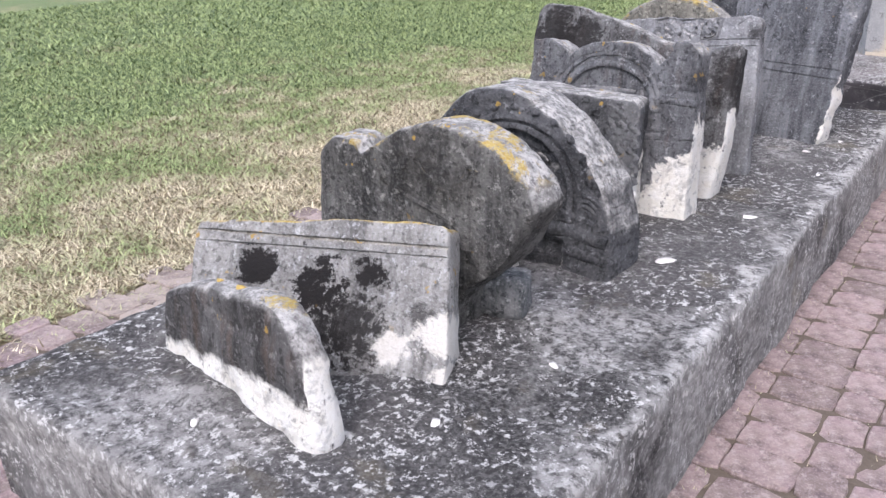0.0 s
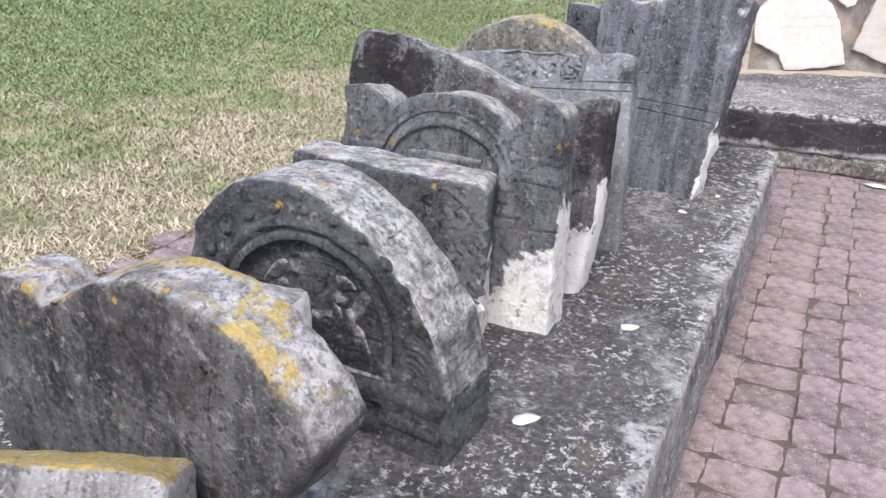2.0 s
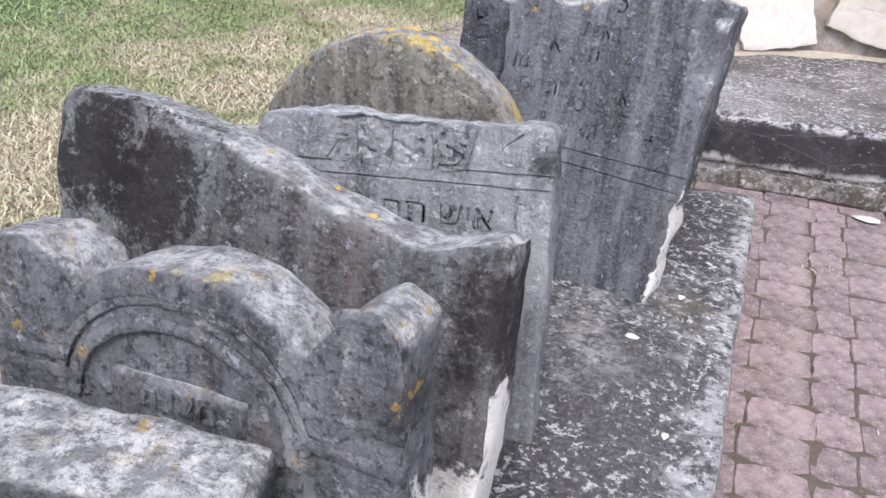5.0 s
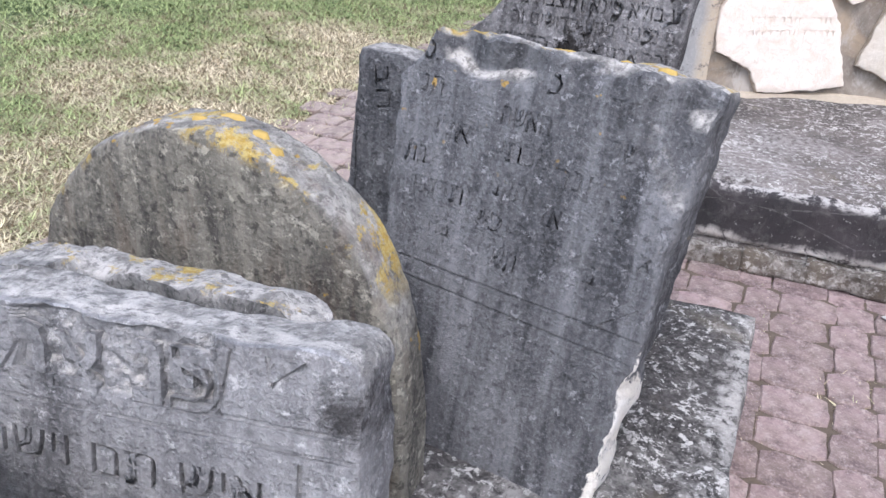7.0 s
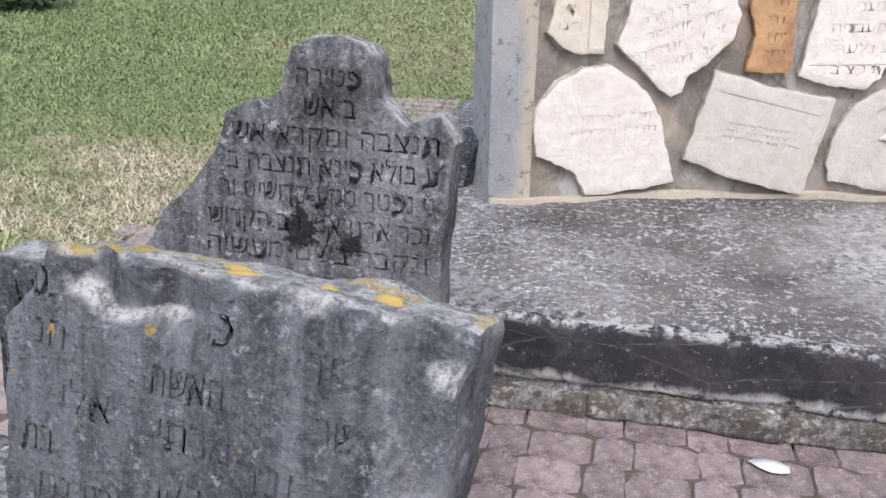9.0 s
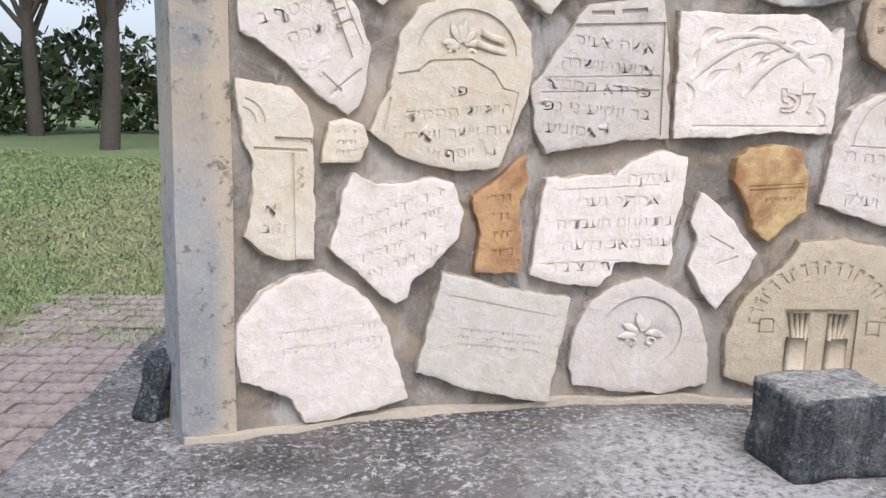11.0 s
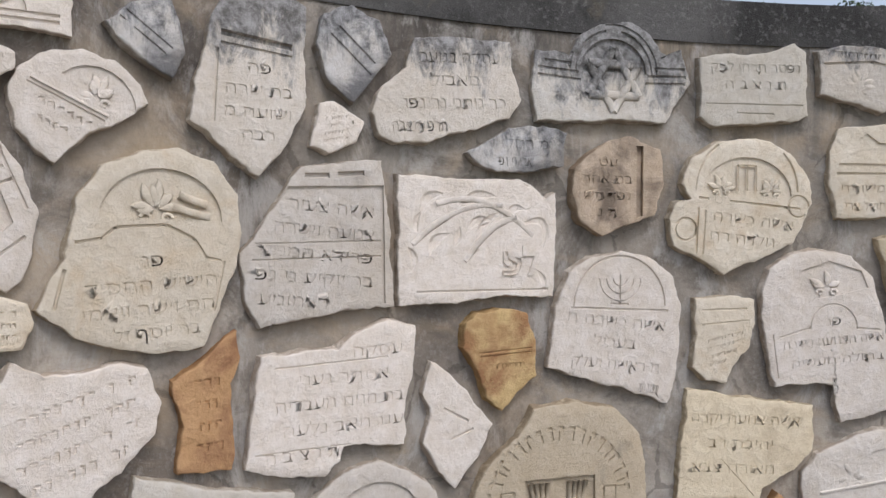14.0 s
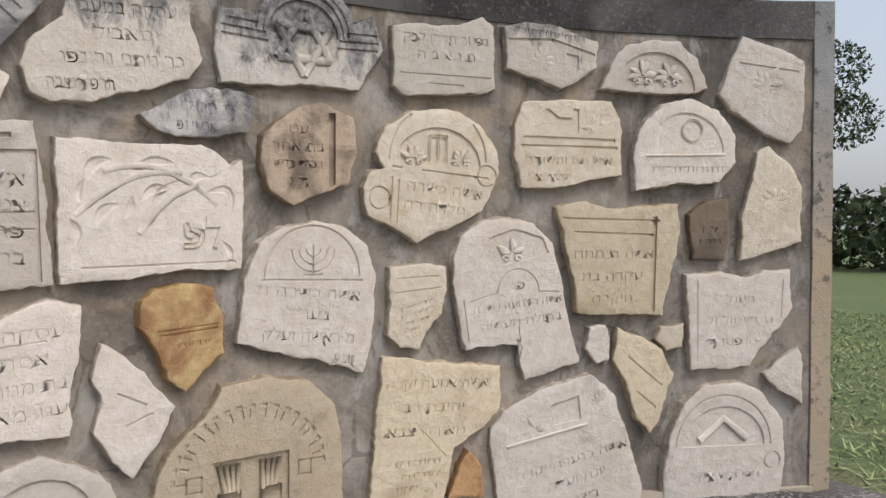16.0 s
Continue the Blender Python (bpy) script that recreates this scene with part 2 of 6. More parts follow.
def block_mesh(name, lo, hi, mat, res=0.08, r=0.015, amp=0.006, seed=0.0, worn=0.0):
    """A box with rounded, uneven edges, of one skin."""
    lo, hi = Vector(lo), Vector(hi)
    cnt = [max(2, int(round((hi[i] - lo[i]) / res))) for i in range(3)]
    table, verts, faces = {}, [], []

    def vid(i, j, k):
        key = (i, j, k)
        if key not in table:
            p = Vector([lo[a] + (hi[a] - lo[a]) * key[a] / cnt[a] for a in range(3)])
            inner = Vector([min(max(p[a], lo[a] + r), hi[a] - r) for a in range(3)])
            d = p - inner
            if d.length > 1e-9:
                p = inner + d.normalized() * r
            p += Vector((n3(p, 3, seed), n3(p, 3, seed + 5), n3(p, 3, seed + 9))) * amp
            p += Vector((n3(p, 17, seed), n3(p, 17, seed + 5), n3(p, 17, seed + 9))) * amp * 0.5
            if worn and d.length > 1e-9:
                p -= d.normalized() * worn * max(0.0, n3(p, 6, seed + 2) + 0.15)
            table[key] = len(verts)
            verts.append(p)
        return table[key]

    for a in range(3):
        b, c = (a + 1) % 3, (a + 2) % 3
        for side in (0, cnt[a]):
            for i in range(cnt[b]):
                for j in range(cnt[c]):
                    q = []
                    for di, dj in ((0, 0), (1, 0), (1, 1), (0, 1)):
                        key = [0, 0, 0]
                        key[a], key[b], key[c] = side, i + di, j + dj
                        q.append(vid(*key))
                    faces.append(q if side else q[::-1])
    return mesh_of(name, verts, faces, mat)


def resample(pts, step):
    """A closed outline with points about every step."""
    out = []
    for i, p in enumerate(pts):
        q = pts[(i + 1) % len(pts)]
        n = max(1, int(math.hypot(q[0] - p[0], q[1] - p[1]) / step))
        out += [(p[0] + (q[0] - p[0]) * k / n, p[1] + (q[1] - p[1]) * k / n) for k in range(n)]
    return out


def soften(pts, rounds):
    for _ in range(rounds):
        pts = [tuple((pts[i - 1][k] + 2 * pts[i][k] + pts[(i + 1) % len(pts)][k]) / 4 for k in (0, 1)) for i in range(len(pts))]
    return pts


def slab_mesh(name, outline, thick, mat, step=0.02, rings=12, chip=0.006, rough=0.004, edge=0.012, seed=0.0, soft=1, centre=None, carve=None, taper=0.0, back=True):
    """A stone slab from the outline of its face (x to the right, z up); its face lies at y = 0 and its body behind it."""
    pts = soften(resample(outline, step), soft)
    if sum(pts[i - 1][0] * pts[i][1] - pts[i][0] * pts[i - 1][1] for i in range(len(pts))) < 0:
        pts = pts[::-1]
    n = len(pts)
    cx, cz = centre or (sum(p[0] for p in pts) / n, sum(p[1] for p in pts) / n)
    size = sum(math.hypot(p[0] - cx, p[1] - cz) for p in pts) / n
    e = min(0.45, edge / size)
    prof = [(k / rings * (1 - e), 0.0) for k in range(1, rings + 1)] + [(1 - 0.3 * e, edge * 0.3), (1.0, edge)]
    sides = max(1, int((thick - 2 * edge) / 0.035))
    prof += [(1.0 + taper * k / sides, edge + (thick - 2 * edge) * k / sides) for k in range(1, sides + 1)]
    prof += [(1 + taper - 0.3 * e, thick - edge * 0.3), (1 + taper - e, thick)]
    if back:
        prof += [(0.5, thick)]
    verts, faces = [], []

    def put(x, y, z, front):
        d = 0.0
        if carve and front:
            d = carve(x, z)
        p = (x, y, z)
        k = n3(p, 9, seed) * rough + n3(p, 28, seed + 4) * rough * 0.6
        verts.append((x + n3(p, 11, seed + 2) * chip + n3(p, 37, seed + 2) * chip * 0.6, y + k + d, z + n3(p, 11, seed + 7) * chip + n3(p, 37, seed + 8) * chip * 0.6))

    put(cx, 0.0, cz, True)
    for s, y in prof:
        for x, z in pts:
            put(cx + (x - cx) * s, y, cz + (z - cz) * s, y < 0.5 * thick)
    for j in range(n):
        faces.append((0, 1 + j, 1 + (j + 1) % n))
    for i in range(len(prof) - 1):
        a, b = 1 + i * n, 1 + (i + 1) * n
        for j in range(n):
            k = (j + 1) % n
            faces.append((a + j, b + j, b + k, a + k))
    if back:
        a = 1 + (len(prof) - 1) * n
        faces.append(tuple(a + j for j in range(n)))
    return mesh_of(name, verts, faces, mat, True, 38)


def tube_mesh(name, path, r, mat, sides=6, flat=1.0, seed=0.0, amp=0.0015, leaf=False):
    """A bead along a path of (x, y, z) points."""
    verts, faces = [], []
    m = len(path)
    for i, p in enumerate(path):
        p = Vector(p)
        d = (Vector(path[min(m - 1, i + 1)]) - Vector(path[max(0, i - 1)])).normalized()
        side = d.cross(Vector((0, 1, 0))).normalized()
        rr = r * (0.12 + 0.88 * math.sin(math.pi * i / (m - 1))) if leaf else r
        for k in range(sides):
            a = 2 * math.pi * k / sides
            v = p + side * rr * math.cos(a) + Vector((0, 1, 0)) * rr * flat * math.sin(a)
            verts.append(v + Vector((1, 1, 1)) * n3(v, 25, seed) * amp)
    for i in range(m - 1):
        for k in range(sides):
            a, b = i * sides + k, i * sides + (k + 1) % sides
            faces.append((a, b, b + sides, a + sides))
    faces.append(tuple(range(sides)))
    faces.append(tuple((m - 1) * sides + k for k in range(sides))[::-1])
    return mesh_of(name, verts, faces, mat)

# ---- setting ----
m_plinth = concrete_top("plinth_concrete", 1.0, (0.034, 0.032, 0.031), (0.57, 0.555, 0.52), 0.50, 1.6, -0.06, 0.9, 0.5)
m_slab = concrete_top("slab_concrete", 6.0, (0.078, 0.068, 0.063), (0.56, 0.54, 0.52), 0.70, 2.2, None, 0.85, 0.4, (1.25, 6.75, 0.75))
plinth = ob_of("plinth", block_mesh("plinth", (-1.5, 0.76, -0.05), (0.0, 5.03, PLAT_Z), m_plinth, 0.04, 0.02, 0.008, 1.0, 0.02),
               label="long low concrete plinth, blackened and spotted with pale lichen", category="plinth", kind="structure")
slab = ob_of("slab", block_mesh("slab", (-1.12, 6.0, -0.05), (4.66, 9.2, SLAB_Z), m_slab, 0.06, 0.03, 0.008, 4.0, 0.02),
             label="weathered concrete slab before the curved wall", category="slab", kind="structure")
al = Mat("blackened_edge", 0.75, 0.35)
big, mid, fine = al.noise(2.5, 6, 0.65, 0.5, 9.0), al.noise(14, 7, 0.75, 0.4, 9.0), al.noise(90, 4, 0.7)
c = al.mix(al.step(big, 0.35, 0.65), (0.018, 0.018, 0.019), (0.06, 0.052, 0.055))
c = al.mix(al.math("MULTIPLY", al.step(mid, 0.52, 0.66), 0.5), c, (0.11, 0.105, 0.10))
low = al.step(al.math("ADD", al.axis(2), al.math("MULTIPLY", al.noise(3.5, 6, 0.7, 0.5, 12.0, (1.0, 1.0, 0.3)), 0.16)), 0.215, 0.185)
c = al.mix(al.math("MULTIPLY", low, al.step(mid, 0.40, 0.50)), c, (0.50, 0.48, 0.45))
top = al.math("MULTIPLY", al.step(al.up(), 0.25, 0.75), al.step(al.noise(24, 6, 0.75, 0.2, 7.0), 0.46, 0.56))
c = al.mix(al.math("MULTIPLY", top, 0.8), c, (0.50, 0.485, 0.46))
c = al.mix(al.math("MULTIPLY", al.step(al.noise(38, 5, 0.75, 0.0, 3.0), 0.62, 0.67), 0.6), c, (0.45, 0.44, 0.42))
veins = al.n("ShaderNodeTexVoronoi", Scale=3.2)
veins.feature = "DISTANCE_TO_EDGE"
warp = al.n("ShaderNodeMapping")
warp.inputs["Scale"].default_value = (0.5, 1.0, 2.4)
al.link(al.coord, warp.inputs["Vector"])
al.link(warp.outputs[0], veins.inputs["Vector"])
c = al.mix(al.math("MULTIPLY", al.step(al.math("ADD", veins.outputs["Distance"], al.math("MULTIPLY", al.math("SUBTRACT", mid, 0.5), 0.12)), 0.012, 0.002), 0.22), c, (0.30, 0.29, 0.28))
al.bump(fine, 0.004, 0.7)
al.bump(mid, 0.016, 0.8)
m_algae = al.done(c)
ob_of("slab_edge", block_mesh("slab_edge", (-1.13, 5.975, 0.085), (4.66, 6.05, SLAB_Z - 0.006), m_algae, 0.03, 0.03, 0.010, 14.0, 0.018), label="front edge of the slab, black with algae", category="slab", kind="structure")

g = Mat("earth_and_turf")
big, mid, fine = g.noise(0.5, 6, 0.6, 0.5), g.noise(5, 7, 0.7, 0.3), g.noise(60, 5, 0.75)
near = g.math("MULTIPLY", g.step(g.axis(0), -6.0, -2.3), g.step(g.axis(0), 6.5, 5.0))
green = g.mix(fine, (0.07, 0.11, 0.04), (0.22, 0.27, 0.12))
straw = g.mix(fine, (0.20, 0.16, 0.08), (0.42, 0.36, 0.22))
dry = g.step(g.math("ADD", g.math("MULTIPLY", near, 0.35), g.math("ADD", g.math("MULTIPLY", big, 0.5), g.math("MULTIPLY", mid, 0.35))), 0.45, 0.62)
g.bump(fine, 0.02, 0.8)
g.bump(mid, 0.03, 0.6)
m_ground = g.done(g.mix(dry, green, straw))


def ground_mesh():
    xs = [-400, -150, -60, -30, -20] + [-14 + 0.5 * i for i in range(53)] + [20, 40, 80, 200, 400]
    ys = [-300, -100, -40, -20, -10] + [-5 + 0.5 * i for i in range(61)] + [30, 40, 60, 100, 200, 500]
    verts = [(x, y, -0.03 + (0.03 * n3((x, y, 0), 0.6) if x < -2.5 or y > 10 else 0.0)) for y in ys for x in xs]
    w = len(xs)
    faces = [(j * w + i, j * w + i + 1, (j + 1) * w + i + 1, (j + 1) * w + i) for j in range(len(ys) - 1) for i in range(w - 1)]
    return mesh_of("ground", verts, faces, m_ground)


ob_of("ground", ground_mesh(), label="mown grass, green with dry straw-coloured patches", category="ground", kind="structure")


# the curved wall
def arc(a, r, z):
    t = radians(a)
    return (ARC_X + r * math.cos(t), ARC_Y + r * math.sin(t), z)


def arc_block(name, a0, a1, r0, r1, z0, z1, mat, da=0.6, dz=0.06, amp=0.004, seed=0.0):
    na, nz, nr = max(2, int((a1 - a0) / da)), max(2, int((z1 - z0) / dz)), 3
    table, verts, faces = {}, [], []

    def vid(i, j, k):
        if (i, j, k) not in table:
            p = Vector(arc(a0 + (a1 - a0) * i / na, r0 + (r1 - r0) * k / nr, z0 + (z1 - z0) * j / nz))
            p += Vector((n3(p, 4, seed), n3(p, 4, seed + 3), n3(p, 4, seed + 6))) * amp
            table[(i, j, k)] = len(verts)
            verts.append(p)
        return table[(i, j, k)]

    for i in range(na):
        for j in range(nz):
            for k in (0, nr):
                f = [vid(i, j, k), vid(i + 1, j, k), vid(i + 1, j + 1, k), vid(i, j + 1, k)]
                faces.append(f if k == 0 else f[::-1])
    for j in range(nz):
        for k in range(nr):
            for i in (0, na):
                f = [vid(i, j, k), vid(i, j + 1, k), vid(i, j + 1, k + 1), vid(i, j, k + 1)]
                faces.append(f if i == 0 else f[::-1])
    for i in range(na):
        for k in range(nr):
            for j in (0, nz):
                f = [vid(i, j, k), vid(i, j, k + 1), vid(i + 1, j, k + 1), vid(i + 1, j, k)]
                faces.append(f if j == 0 else f[::-1])
    return mesh_of(name, verts, faces, mat, True, 40)


w = Mat("wall_plaster")
big, mid, fine = w.noise(1.3, 6, 0.6, 0.6), w.noise(7, 6, 0.7, 0.3), w.noise(60, 5, 0.7)
c = w.mix(w.step(big, 0.36, 0.62), (0.165, 0.14, 0.115), (0.42, 0.38, 0.325))
c = w.mix(w.math("MULTIPLY", w.step(w.noise(4.5, 7, 0.7, 0.8, 21.0), 0.48, 0.62), 0.7), c, (0.11, 0.095, 0.08))
c = w.mix(w.math("MULTIPLY", w.step(mid, 0.42, 0.68), 0.45), c, (0.17, 0.15, 0.125))
c = w.mix(w.math("MULTIPLY", w.step(w.noise(2.2, 5, 0.6, 0.8, 7.0), 0.55, 0.68), 0.5), c, (0.44, 0.34, 0.22))
c = w.mix(w.math("MULTIPLY", w.step(fine, 0.5, 0.7), 0.3), c, (0.42, 0.40, 0.37))
drips = w.math("MULTIPLY", w.step(w.axis(2), 1.80, 2.45), w.step(w.noise(3.0, 6, 0.7, 0.3, 2.0, (2.5, 2.5, 0.5)), 0.40, 0.56))
c = w.mix(w.math("MULTIPLY", drips, 0.65), c, (0.06, 0.057, 0.054))
c = w.mix(w.math("MULTIPLY", w.step(w.noise(3.5, 7, 0.75, 0.6, 11.0, (1.3, 1.3, 0.7)), 0.52, 0.62), 0.65), c, (0.44, 0.42, 0.39))
cracks = w.n("ShaderNodeTexVoronoi", Scale=1.7)
cracks.feature = "DISTANCE_TO_EDGE"
w.link(w.coord, cracks.inputs["Vector"])
thin = w.step(w.math("ADD", cracks.outputs["Distance"], w.math("MULTIPLY", w.math("SUBTRACT", mid, 0.5), 0.16)), 0.007, 0.001)
c = w.mix(w.math("MULTIPLY", w.math("MULTIPLY", thin, w.step(w.noise(1.1, 3, 0.5, 0.0, 31.0), 0.46, 0.52)), 0.45), c, (0.06, 0.052, 0.044))
c = w.mix(w.math("MULTIPLY", w.step(w.noise(1.9, 6, 0.65, 0.7, 41.0), 0.54, 0.66), 0.4), c, (0.46, 0.36, 0.25))
w.bump(fine, 0.004, 0.6)
w.bump(mid, 0.015, 0.5)
m_wall = w.done(c)
m_band = concrete_top("wall_cap", 12.0, (0.055, 0.053, 0.051), (0.22, 0.22, 0.22), 0.15, 1.0, None, 0.12)
pl = Mat("pillar_concrete")
big, mid, fine = pl.noise(2.0, 5, 0.6, 0.5, 15.0), pl.noise(16, 6, 0.7, 0.2, 15.0), pl.noise(80, 4, 0.7)
c = pl.mix(pl.step(big, 0.35, 0.65), (0.24, 0.245, 0.245), (0.36, 0.36, 0.35))
c = pl.mix(pl.math("MULTIPLY", pl.step(pl.noise(1.7, 5, 0.6, 0.6, 3.0), 0.52, 0.62), 0.6), c, (0.46, 0.37, 0.25))
tan = pl.math("MULTIPLY", pl.step(pl.math("ADD", pl.axis(0), pl.math("MULTIPLY", pl.noise(3.0, 5, 0.6, 0.5, 8.0, (1.0, 1.0, 0.4)), 0.12)), -0.44, -0.40), pl.step(pl.axis(0), 0.5, 0.0))
far_end = pl.math("MULTIPLY", pl.step(pl.axis(0), 3.0, 3.1), pl.step(pl.math("ADD", pl.axis(2), pl.noise(2.5, 5, 0.6, 0.5, 5.0)), 2.7, 2.1))
c = pl.mix(pl.math("MULTIPLY", far_end, 0.75), c, (0.50, 0.39, 0.25))
c = pl.mix(pl.math("MULTIPLY", tan, 0.7), c, (0.50, 0.41, 0.29))
c = pl.mix(pl.math("MULTIPLY", pl.step(mid, 0.56, 0.64), 0.75), c, (0.07, 0.07, 0.07))
c = pl.mix(pl.math("MULTIPLY", pl.step(fine, 0.5, 0.65), 0.35), c, (0.45, 0.44, 0.42))
pl.bump(fine, 0.004, 0.6)
pl.bump(mid, 0.012, 0.6)
m_pillar = pl.done(c)
ob_of("wall_north", arc_block("wall_north", A_RIGHT + 1.1, A_CRACK, ARC_R, ARC_R + 0.24, SLAB_Z - 0.02, BAND_Z, m_wall), label="curved memorial wall of grey plaster", category="wall", kind="structure")
ob_of("wall_cap", arc_block("wall_cap", A_RIGHT + 1.1, A_CRACK, ARC_R - 0.01, ARC_R + 0.26, BAND_Z, WALL_TOP, m_band, seed=3.0), label="blackened concrete band along the wall's top", category="wall", kind="structure")
ob_of("wall_pillar", arc_block("wall_pillar", A_CRACK + 0.03, A_LEFT, ARC_R - 0.012, ARC_R + 0.27, SLAB_Z - 0.02, WALL_TOP, m_pillar, 0.4, seed=5.0), label="grey concrete pillar at the wall's end", category="wall", kind="structure")
ob_of("wall_pillar", arc_block("wall_pillar", A_RIGHT, A_RIGHT + 1.08, ARC_R - 0.012, ARC_R + 0.27, SLAB_Z - 0.02, WALL_TOP, m_pillar, 0.4, seed=8.0), label="grey concrete pillar at the wall's far end", category="wall", kind="structure")

# ---- grave stones on the plinth ----
def grave(name, x, y, yaw, lean, thick, outline, mat, label, z=PLAT_Z, group="grave stones on the plinth", **kw):
    """A stone slab set upright; x, y: the foot of its right front corner."""
    top = ob_of(name, slab_mesh(name, outline, thick, mat, **kw), at=pose(x, y, z, -lean, 0, yaw), label=label, category="gravestone", group=group)
    return top


def niche(x, z):
    """Depth of the niche in the arched stone, its rounded steps and the band round it."""
    r = math.hypot((x + 0.40) / 0.205, (z - 0.235) / 0.195) if z > 0.235 else abs(x + 0.40) / 0.205
    if z < 0.145:
        return 0.022 if z < 0.105 and x < -0.20 else 0.0
    d = 0.010 * min(1.0, max(0.0, (1.18 - r) / 0.05)) + 0.016 * min(1.0, max(0.0, (1.0 - r) / 0.05))
    if r < 1.0:
        d += 0.008 * n3((x, 0.0, z), 13, 2.0) + 0.005 * abs(n3((x, 0.3, z), 30, 5.0))
    return d + 0.004 * min(1.0, max(0.0, (r - 1.24) / 0.03)) * min(1.0, max(0.0, (1.52 - r) / 0.03))


def stepped_arch(x, z):
    """Depth of the fields under the arches of the horned stone."""
    if z < 0.33 or z > 0.62:
        return 0.004 * abs(n3((x, 0.0, z), 16, 8.0)) if z < 0.33 else 0.0
    r = math.hypot((x + 0.358) / 0.190, max(0.0, z - 0.40) / 0.150)
    return 0.006 * min(1.0, max(0.0, (1.22 - r) / 0.05)) + 0.007 * min(1.0, max(0.0, (0.90 - r) / 0.05))



def broken_corner(x, z):
    """Depth of the spalled rim and upper corner of the leaning stone."""
    d = 0.026 * min(1.0, max(0.0, (0.125 - math.hypot(x - 0.04, (z - 0.74) * 0.7)) / 0.05))
    return d + 0.045 * max(0.0, n3((x, 0, z), 10, 3.0) + 0.1) * min(1.0, max(0.0, (z - 0.735 - 0.03 * n3((x, 0, 0), 12, 8.0)) / 0.035))


def sunk_field(x, z):
    """Depth of the rough field behind the raised letters."""
    h = z - 0.048 * (x + 0.44)
    inside = min(1.0, max(0.0, min(x + 0.425, -0.148 - x, h - 0.540, 0.632 - h) / 0.006))
    return inside * (0.011 + 0.009 * n3((x, 0, z), 70, 4.0))


m_s1 = old_stone("stone_a", (0.15, 0.145, 0.14), (0.045, 0.043, 0.041), 1.0, 0.75, lichen=(0.22, 0.45, 0.56), lime=(0.105, 0.12, 0.14), rust=0.3, rim=0.85)
s1 = grave("stone_fragment", -0.564, 1.02, -12, 4, 0.095,
           [(0.04, -0.03), (-0.729, -0.03), (-0.69, 0.155), (-0.60, 0.20), (-0.50, 0.228), (-0.44, 0.252), (-0.36, 0.248), (-0.30, 0.275), (-0.20, 0.288), (-0.12, 0.288), (-0.06, 0.255), (-0.02, 0.195), (0.01, 0.12), (0.035, 0.05)],
           m_s1, "broken dark stone fragment bedded in white mortar", rough=0.012, edge=0.03, seed=2.0)
m_s2 = old_stone("stone_b", (0.44, 0.43, 0.40), (0.15, 0.145, 0.135), 4.0, 0.35, lichen=(0.31, 0.35, 0.40), spot=((-0.553, 0.242, 0.058, 1.0, 0.012), (-0.384, 0.19, 0.085, 1.0, 0.014), (-0.226, 0.25, 0.048, 1.0, 0.012), (-0.27, 0.11, 0.10, 0.9, 0.03), (-0.40, 0.07, 0.12, 0.9, 0.03), (-0.09, 0.15, 0.04, 0.7, 0.02)),
                  washes=((-0.16, 0.07, 0.048), (-0.03, 0.11, 0.065), (0.0, 0.28, 0.03), (0.0, 0.0, 0.05)))
s2 = grave("grave_slab", -0.46, 1.41, 20, 28, 0.13,
           [(0.0, -0.05), (-0.037, 0.392), (-0.18, 0.395), (-0.399, 0.384), (-0.613, 0.371), (-0.753, 0.362), (-0.76, -0.05)],
           m_s2, "grey grooved stone slab with yellow lichen and black crusts", rough=0.007, edge=0.012, seed=3.0)
m_s3 = old_stone("stone_c", (0.20, 0.195, 0.18), (0.04, 0.039, 0.037), 7.0, 0.55, lichen=(0.42, 0.30, 0.50), rim=0.85, spot=((-0.14, 0.47, 0.10, 0.55, 0.05), (-0.02, 0.42, 0.07, 0.5, 0.04)))
s3 = grave("round_gravestone", -0.62, 1.69, -7, 0, 0.14,
           [(-0.002, -0.03), (0.02, 0.10), (0.143, 0.197), (0.209, 0.293), (0.261, 0.381), (0.235, 0.442), (0.181, 0.492), (0.109, 0.531), (0.014, 0.559), (-0.107, 0.558), (-0.218, 0.528), (-0.303, 0.478), (-0.393, 0.431), (-0.413, 0.47), (-0.504, 0.466), (-0.57, 0.412), (-0.60, 0.2), (-0.60, -0.03)],
           m_s3, "round-topped broken gravestone crusted with yellow lichen", rough=0.007, edge=0.022, seed=5.0, rings=30, step=0.014)
m_s4 = old_stone("stone_d", (0.15, 0.15, 0.152), (0.045, 0.046, 0.048), 10.0, 0.45, lichen=(0.50, 0.6, 0.58), streak=0.25, rim=0.95, tooled=0.012)
s4 = grave("arched_gravestone", -0.36, 2.17, 0, 5, 0.23,
           [(-0.03, -0.03), (-0.035, 0.137), (-0.078, 0.27), (-0.153, 0.378), (-0.248, 0.47), (-0.355, 0.535), (-0.444, 0.557), (-0.545, 0.55), (-0.634, 0.507), (-0.7, 0.426), (-0.74, 0.3), (-0.76, -0.03)],
           m_s4, "thick arched gravestone with carved ornament, dark and worn", rough=0.008, edge=0.02, seed=6.0, rings=46, step=0.012, carve=niche, centre=(-0.40, 0.26))
m_s3b = old_stone("stone_e", (0.34, 0.34, 0.33), (0.12, 0.12, 0.12), 13.0, 0.4, lime=(0.27, 0.0))
s3b = grave("small_slab", -0.69, 2.04, 4, 0, 0.10, [(0.0, -0.03), (0.0, 0.36), (-0.2, 0.355), (-0.42, 0.35), (-0.42, -0.03)], m_s3b,
            "low flat-topped slab, its face limewashed white", rough=0.004, edge=0.008, seed=8.0)
